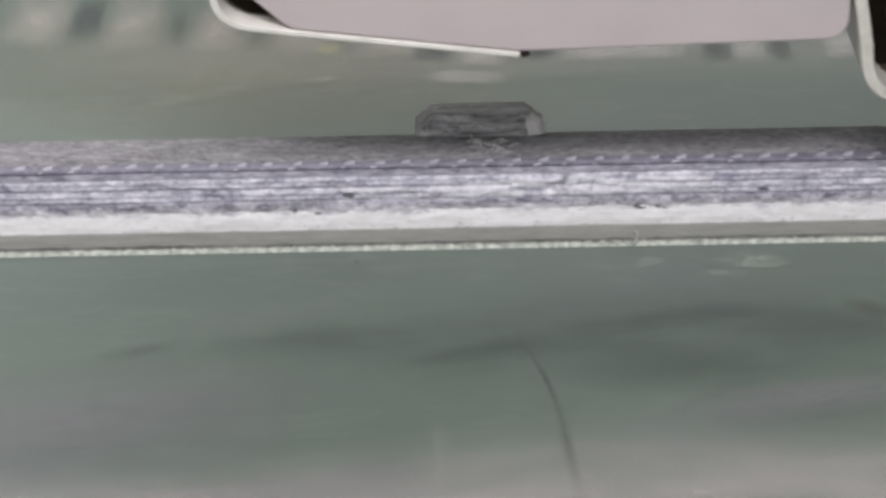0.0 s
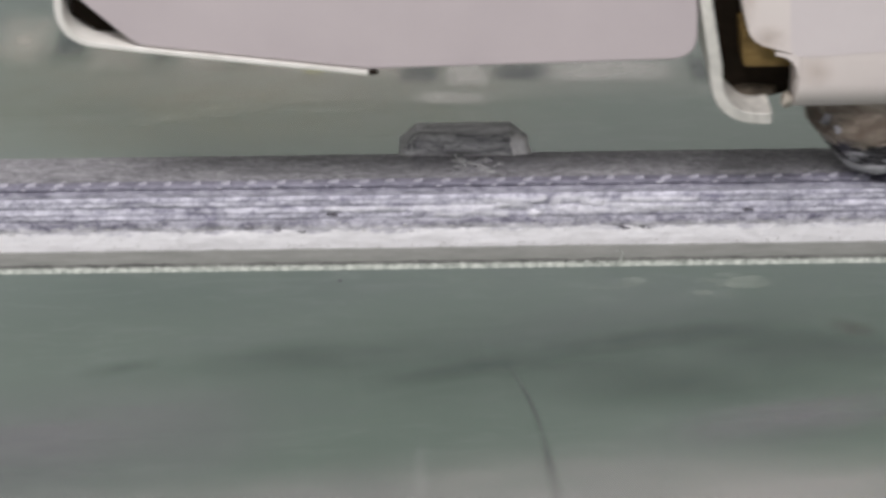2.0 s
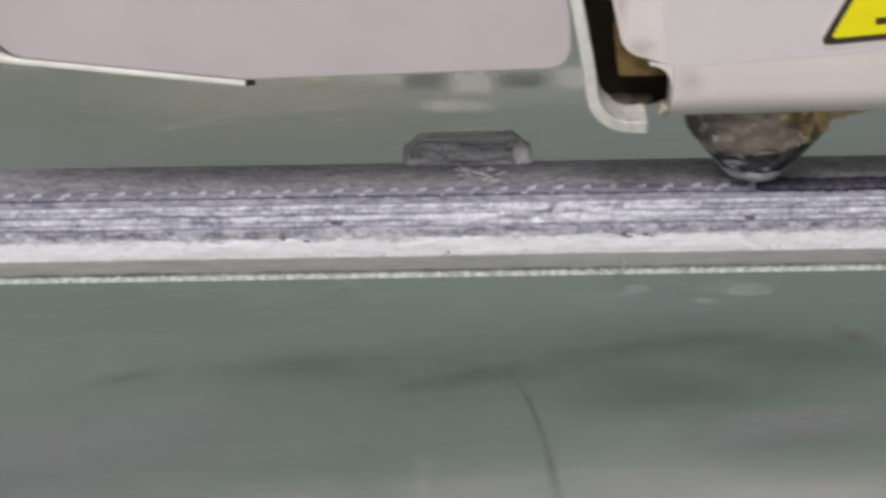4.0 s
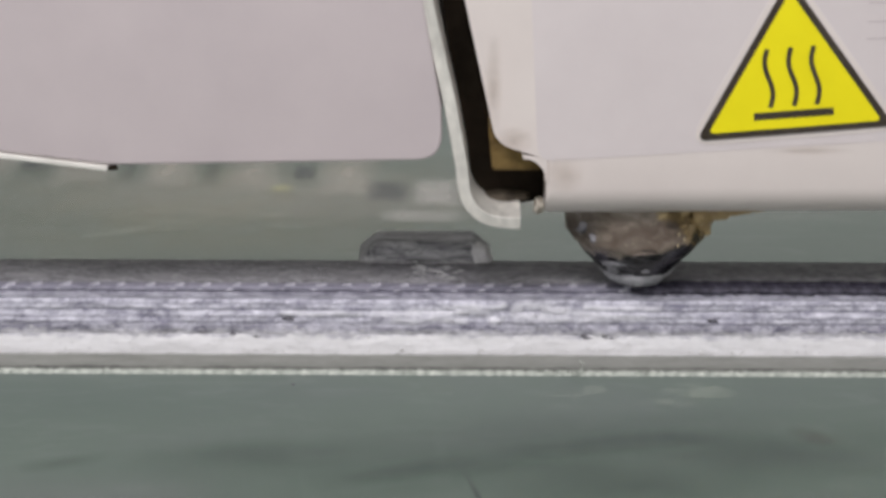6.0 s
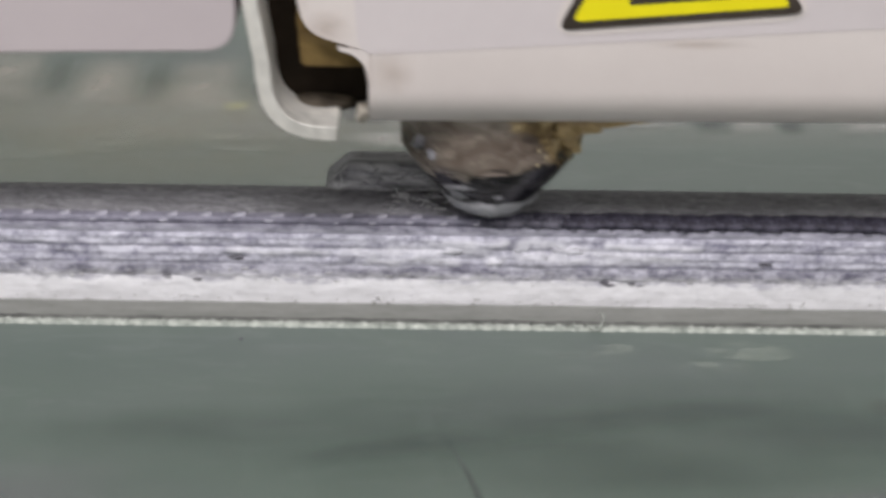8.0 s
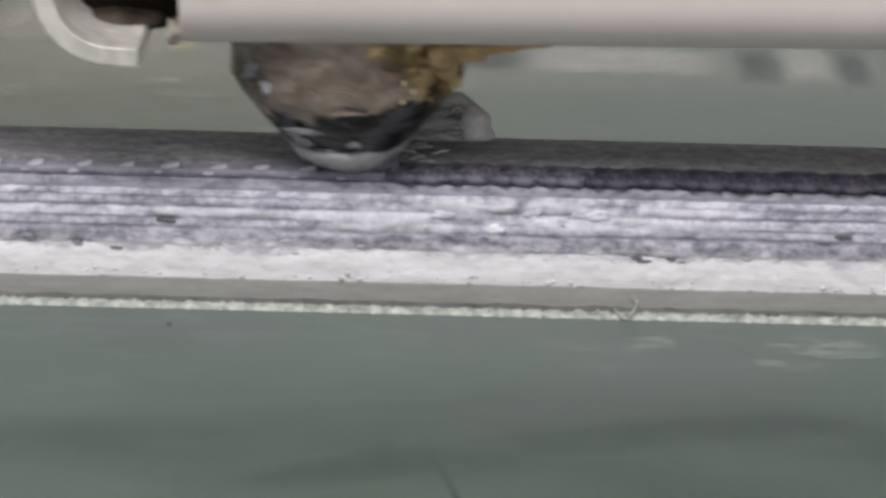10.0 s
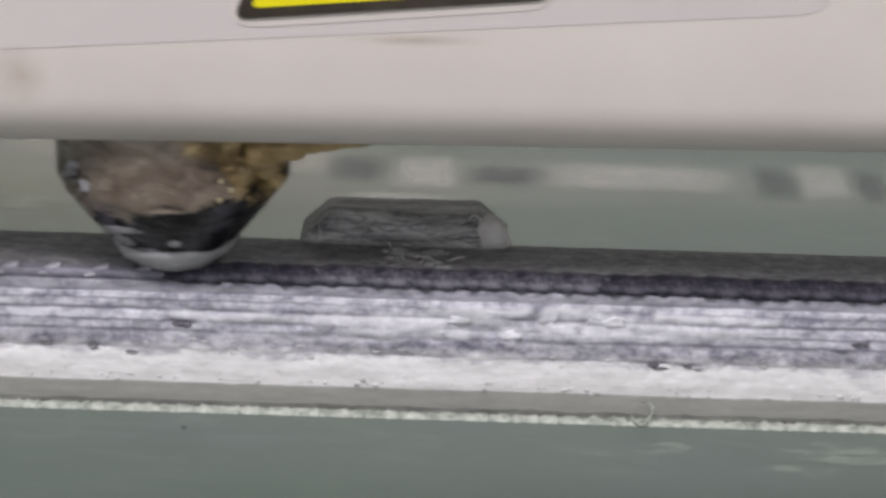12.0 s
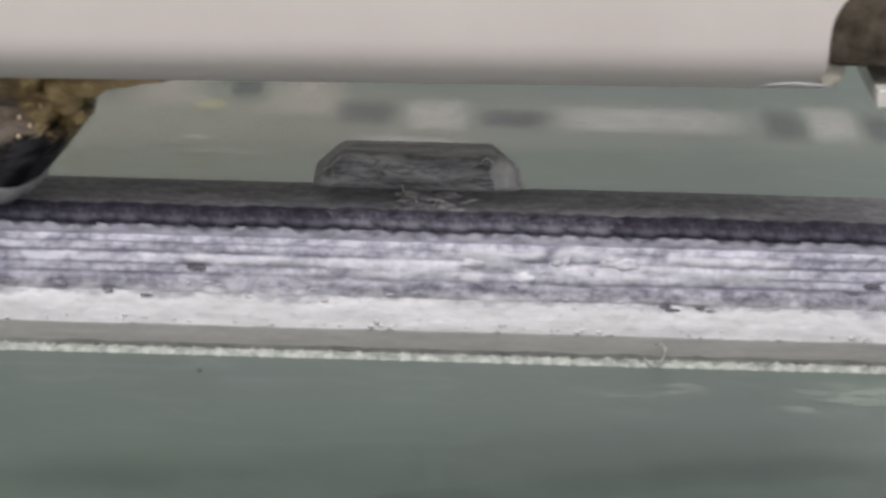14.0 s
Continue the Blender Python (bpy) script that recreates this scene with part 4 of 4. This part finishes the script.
    tip = [(0.7, 4.09), (1.15, 4.12), (1.5, 4.27), (1.92, 4.64), (2.26, 5.02), (2.24, 5.18), (1.7, 5.25)]
    part("molten_tip", lathe(tip, 0, AXIS - 0.02, 40, 0.14), OOZE, noz, "pale molten plastic on the tip")
    def skin(x, z):
        """The front of the nozzle at x and z."""
        r = next((r0 + (r1 - r0) * (z - z0) / (z1 - z0) for (r0, z0), (r1, z1) in zip(prof, prof[1:]) if z <= z1), 3.95)
        return AXIS - math.sqrt(max(0.2, r * r - x * x))

    for k, (x, z, a, b, c2) in enumerate(((3.3, 8.3, 0.5, 0.2, 0.5), (3.6, 7.6, 0.25, 0.2, 0.3))):
        part("residue", lump(x, skin(x, z) + 0.05, z, a, b, c2, 0.35, 1.7 * k), AMBER, noz, "amber burnt residue")
    for k, (x, y, z, a, b, c2) in enumerate(((3.2, -0.9, 8.75, 0.8, 0.5, 0.55), (3.9, -1.0, 8.98, 0.9, 0.5, 0.40), (4.8, -1.1, 9.17, 1.0, 0.5, 0.27), (5.7, -1.1, 9.28, 1.0, 0.45, 0.18), (6.6, -1.1, 9.36, 0.9, 0.4, 0.10))):
        part("residue", lump(x, y, z, a, b, c2, 0.25, 9.1 + k), AMBER, noz, "amber burnt residue")
    # tiny pale beads imitate the bright glints on the amber side
    for k, (x, z) in enumerate(((1.95, 8.1), (2.25, 7.75), (1.9, 7.45), (2.6, 8.35))):
        part("glint_bead", lump(x, skin(x, z) + 0.02, z, 0.07, 0.06, 0.12, 0.4, 2.0 * k, 2), GLINT, noz, "pale yellowish bead painted as a glint")
    for k, (x, z, a, c2) in enumerate(((-3.1, 8.05, 0.26, 0.3), (-1.0, 6.2, 0.85, 0.16), (-1.15, 5.62, 0.6, 0.2), (0.3, 5.75, 0.22, 0.24), (-0.5, 5.3, 0.45, 0.12), (-1.6, 5.9, 0.4, 0.12), (-2.5, 7.75, 0.25, 0.2))):
        part("crust", lump(x, skin(x, z) + 0.1, z, a, 0.15, c2, 0.8, 4.4 * k), CRUST, noz, "crusted pale plastic")
    return head


# ---- motion ----
# seconds and the place of the nozzle's axis along x (mm), as the carriage creeps on
RUN = [
    (0, 26.07), (0.5, 24.3), (1, 22.5), (1.5, 20.8), (2, 18.95), (4.5, 11.3), (5, 10.45), (5.5, 9.5), (6, 7.8), (6.5, 5.75), (7, 3.85), (7.5, 1.83), (8, -0.1), (10.5, -5.7), (11, -7.75), (11.5, -9.6), (12, -11.5), (12.5, -13.05), (13, -14.75), (13.5, -16.75), (14, -18.6),
]
# the same with the short slanting strokes, forward and back, by which the nozzle fills the wall
STROKES = [
    (0, 26.07), (0.1, 25.23), (0.2, 23.99), (0.3, 25.41), (0.4, 24.95), (0.5, 24.3), (0.6, 23.5), (0.7, 23.09), (0.8, 24.48), (0.9, 23.69),
    (1, 22.5), (1.1, 21.41), (1.2, 21.74), (1.3, 22.46), (1.4, 21.69), (1.5, 20.8), (1.6, 20.29), (1.7, 21.16), (1.8, 22.03), (1.9, 20.55),
    (2, 18.95), (2.1, 18.11), (2.2, 19.55), (2.27, 19.98), (2.54, 16.59), (2.73, 18.37), (3.01, 15), (3.2, 16.75), (3.48, 13.41),
    (3.67, 15.14), (3.95, 11.83), (4.13, 13.52), (4.3, 11.9), (4.4, 10.28), (4.5, 11.3), (4.6, 11.97), (4.7, 10.84), (4.8, 10.01),
    (4.9, 9.48), (5, 10.45), (5.1, 10.21), (5.2, 9.62), (5.3, 8.37), (5.4, 8.79), (5.5, 9.5), (5.6, 9.2), (5.7, 7.82), (5.8, 6.56),
    (5.9, 7.63), (6, 7.8), (6.1, 6.59), (6.2, 5.38), (6.3, 5.49), (6.4, 6.48), (6.5, 5.75), (6.6, 4.74), (6.7, 4.14), (6.8, 3.02),
    (6.9, 4.24), (7, 3.85), (7.1, 3.18), (7.2, 1.54), (7.3, 2.87), (7.4, 3.13), (7.5, 1.83), (7.6, 0.66), (7.7, 0.62), (7.8, 1.35),
    (7.9, 0.87), (8, -0.1), (8.1, -1.03), (8.2, -0), (8.27, 0.35), (8.55, -2.38), (8.72, -0.85), (8.99, -3.77), (9.16, -2.06),
    (9.44, -5.15), (9.61, -3.26), (9.88, -6.53), (10.05, -4.47), (10.3, -7.87), (10.4, -6.8), (10.5, -5.7), (10.6, -7.34), (10.7, -8.19),
    (10.8, -8.76), (10.9, -7.25), (11, -7.75), (11.1, -8.81), (11.2, -9.9), (11.3, -9.66), (11.4, -8.62), (11.5, -9.6), (11.6, -10.98),
    (11.7, -12.04), (11.8, -10.98), (11.9, -10.77), (12, -11.5), (12.1, -12.66), (12.2, -13.06), (12.3, -11.84), (12.4, -12.27),
    (12.5, -13.05), (12.6, -14.02), (12.7, -14.49), (12.8, -13.04), (12.9, -13.63), (13, -14.75), (13.1, -16.28), (13.2, -15.66),
    (13.3, -14.23), (13.4, -15.57), (13.5, -16.75), (13.6, -17.3), (13.7, -16), (13.8, -16.4), (13.9, -17.7), (14, -18.6),
]


def along(rows, t):
    for (t0, x0), (t1, x1) in zip(rows, rows[1:]):
        if t <= t1:
            return x0 + (x1 - x0) * (t - t0) / (t1 - t0)
    return rows[-1][1]


def stroke(t):
    """Where the nozzle is, along x and y: a stroke to the left also goes back across the wall."""
    x = along(STROKES, t)
    drift = (along(RUN, max(0.0, t - 0.25)) + along(RUN, min(14.0, t + 0.25))) / 2
    return x, max(-0.7, min(0.7, -0.5 * (x - drift)))




def time_at(x):
    for (t0, x0), (t1, x1) in zip(RUN, RUN[1:]):
        if x >= x1:
            return t0 + (x - x0) / (x1 - x0) * (t1 - t0)
    return RUN[-1][0]


def bead_piece(material=None, label="fresh dark plastic bead laid on the wall's top edge"):
    bm = bmesh.new()
    rings = []
    for i in range(9):
        x = -1.15 + 2.3 * i / 8
        ring = []
        for k in range(10):
            a = 2 * math.pi * k / 10
            r = 0.82 + 0.2 * math.sin(math.pi * i / 8) + 0.55 * math.sin(math.pi * i / 8) * noise.noise(Vector((x * 2.2, math.cos(a) * 1.5, math.sin(a) * 1.5)))
            ring.append(bm.verts.new((x, 0.44 * r * math.cos(a), 0.20 * r * math.sin(a))))
        rings.append(ring)
    for a, b in zip(rings, rings[1:]):
        for k in range(10):
            bm.faces.new((a[k], a[(k + 1) % 10], b[(k + 1) % 10], b[k]))
    bm.faces.new(rings[0][::-1])
    bm.faces.new(rings[-1])
    for k, x in enumerate((-0.6, 0.0, 0.55)):
        # short slanting strands that run down the front of the bead
        stroke = bmesh.ops.create_icosphere(bm, subdivisions=1, radius=1.0)["verts"]
        turn = Euler((radians(-50), radians(13 + 5 * k), 0)).to_matrix()
        for v in stroke:
            v.co = turn @ Vector((v.co.x * (0.8 - 0.12 * k), v.co.y * 0.08, v.co.z * 0.07)) + Vector((x, -0.30, -0.15 - 0.06 * (k % 2)))
    bmesh.ops.recalc_face_normals(bm, faces=bm.faces)
    return tagged(part("fresh_bead", bm, material or BEAD), label, "plastic bead", "laid bead")


unseen_enclosure()
plate()
printed_part()
marks()
HEAD = print_head()
DARK_BEAD = bead_piece()
PATCHY_BEAD = bead_piece(BEAD_PATCHY, "patchy grey plastic bead laid beside the raised block")
BEADS = [(24.6, DARK_BEAD), (2.2, PATCHY_BEAD)]
for step in range(1, 28):
    spot = 24.6 - 1.6 * step
    if abs(spot - 2.2) > 0.1:
        BEADS.append((spot, copy_thing(PATCHY_BEAD if -6.5 < spot < 2.5 else DARK_BEAD, Matrix.Identity(4))))


def motions():
    # the head swings by a fraction of a degree as its carriage takes up play
    def head(t):
        x, y = stroke(t)
        return pose(x * MM, y * MM, (0 if t < 9 else -0.1) * MM, 0, -0.25 if t < 9 else -0.6, 0)

    walk(HEAD, [(t, head(t)) for t, _ in STROKES])

    def in_nozzle(t):
        x, y = stroke(t)
        return pose(x * MM, (AXIS + y) * MM, 6.2 * MM)

    # each piece of the bead rides inside the nozzle until the nozzle has passed its place, and stays there
    for k, (x, ob) in enumerate(BEADS):
        lean = (k * 37 % 11 - 5) * 0.8
        t1 = time_at(x - 0.5)
        start = max(0.0, t1 - 0.25)
        inside = [(t, in_nozzle(t)) for t, _ in STROKES if t < start - 0.03] + [(start, in_nozzle(start))]
        laid = pose(x * MM, (0.44 + 0.010 * lean) * MM, (4.03 + 0.004 * lean) * MM, 20, 0, 0.25 * lean)
        walk(ob, inside + [(t1, laid), (max(14.0, t1 + 0.5), laid)])


motions()
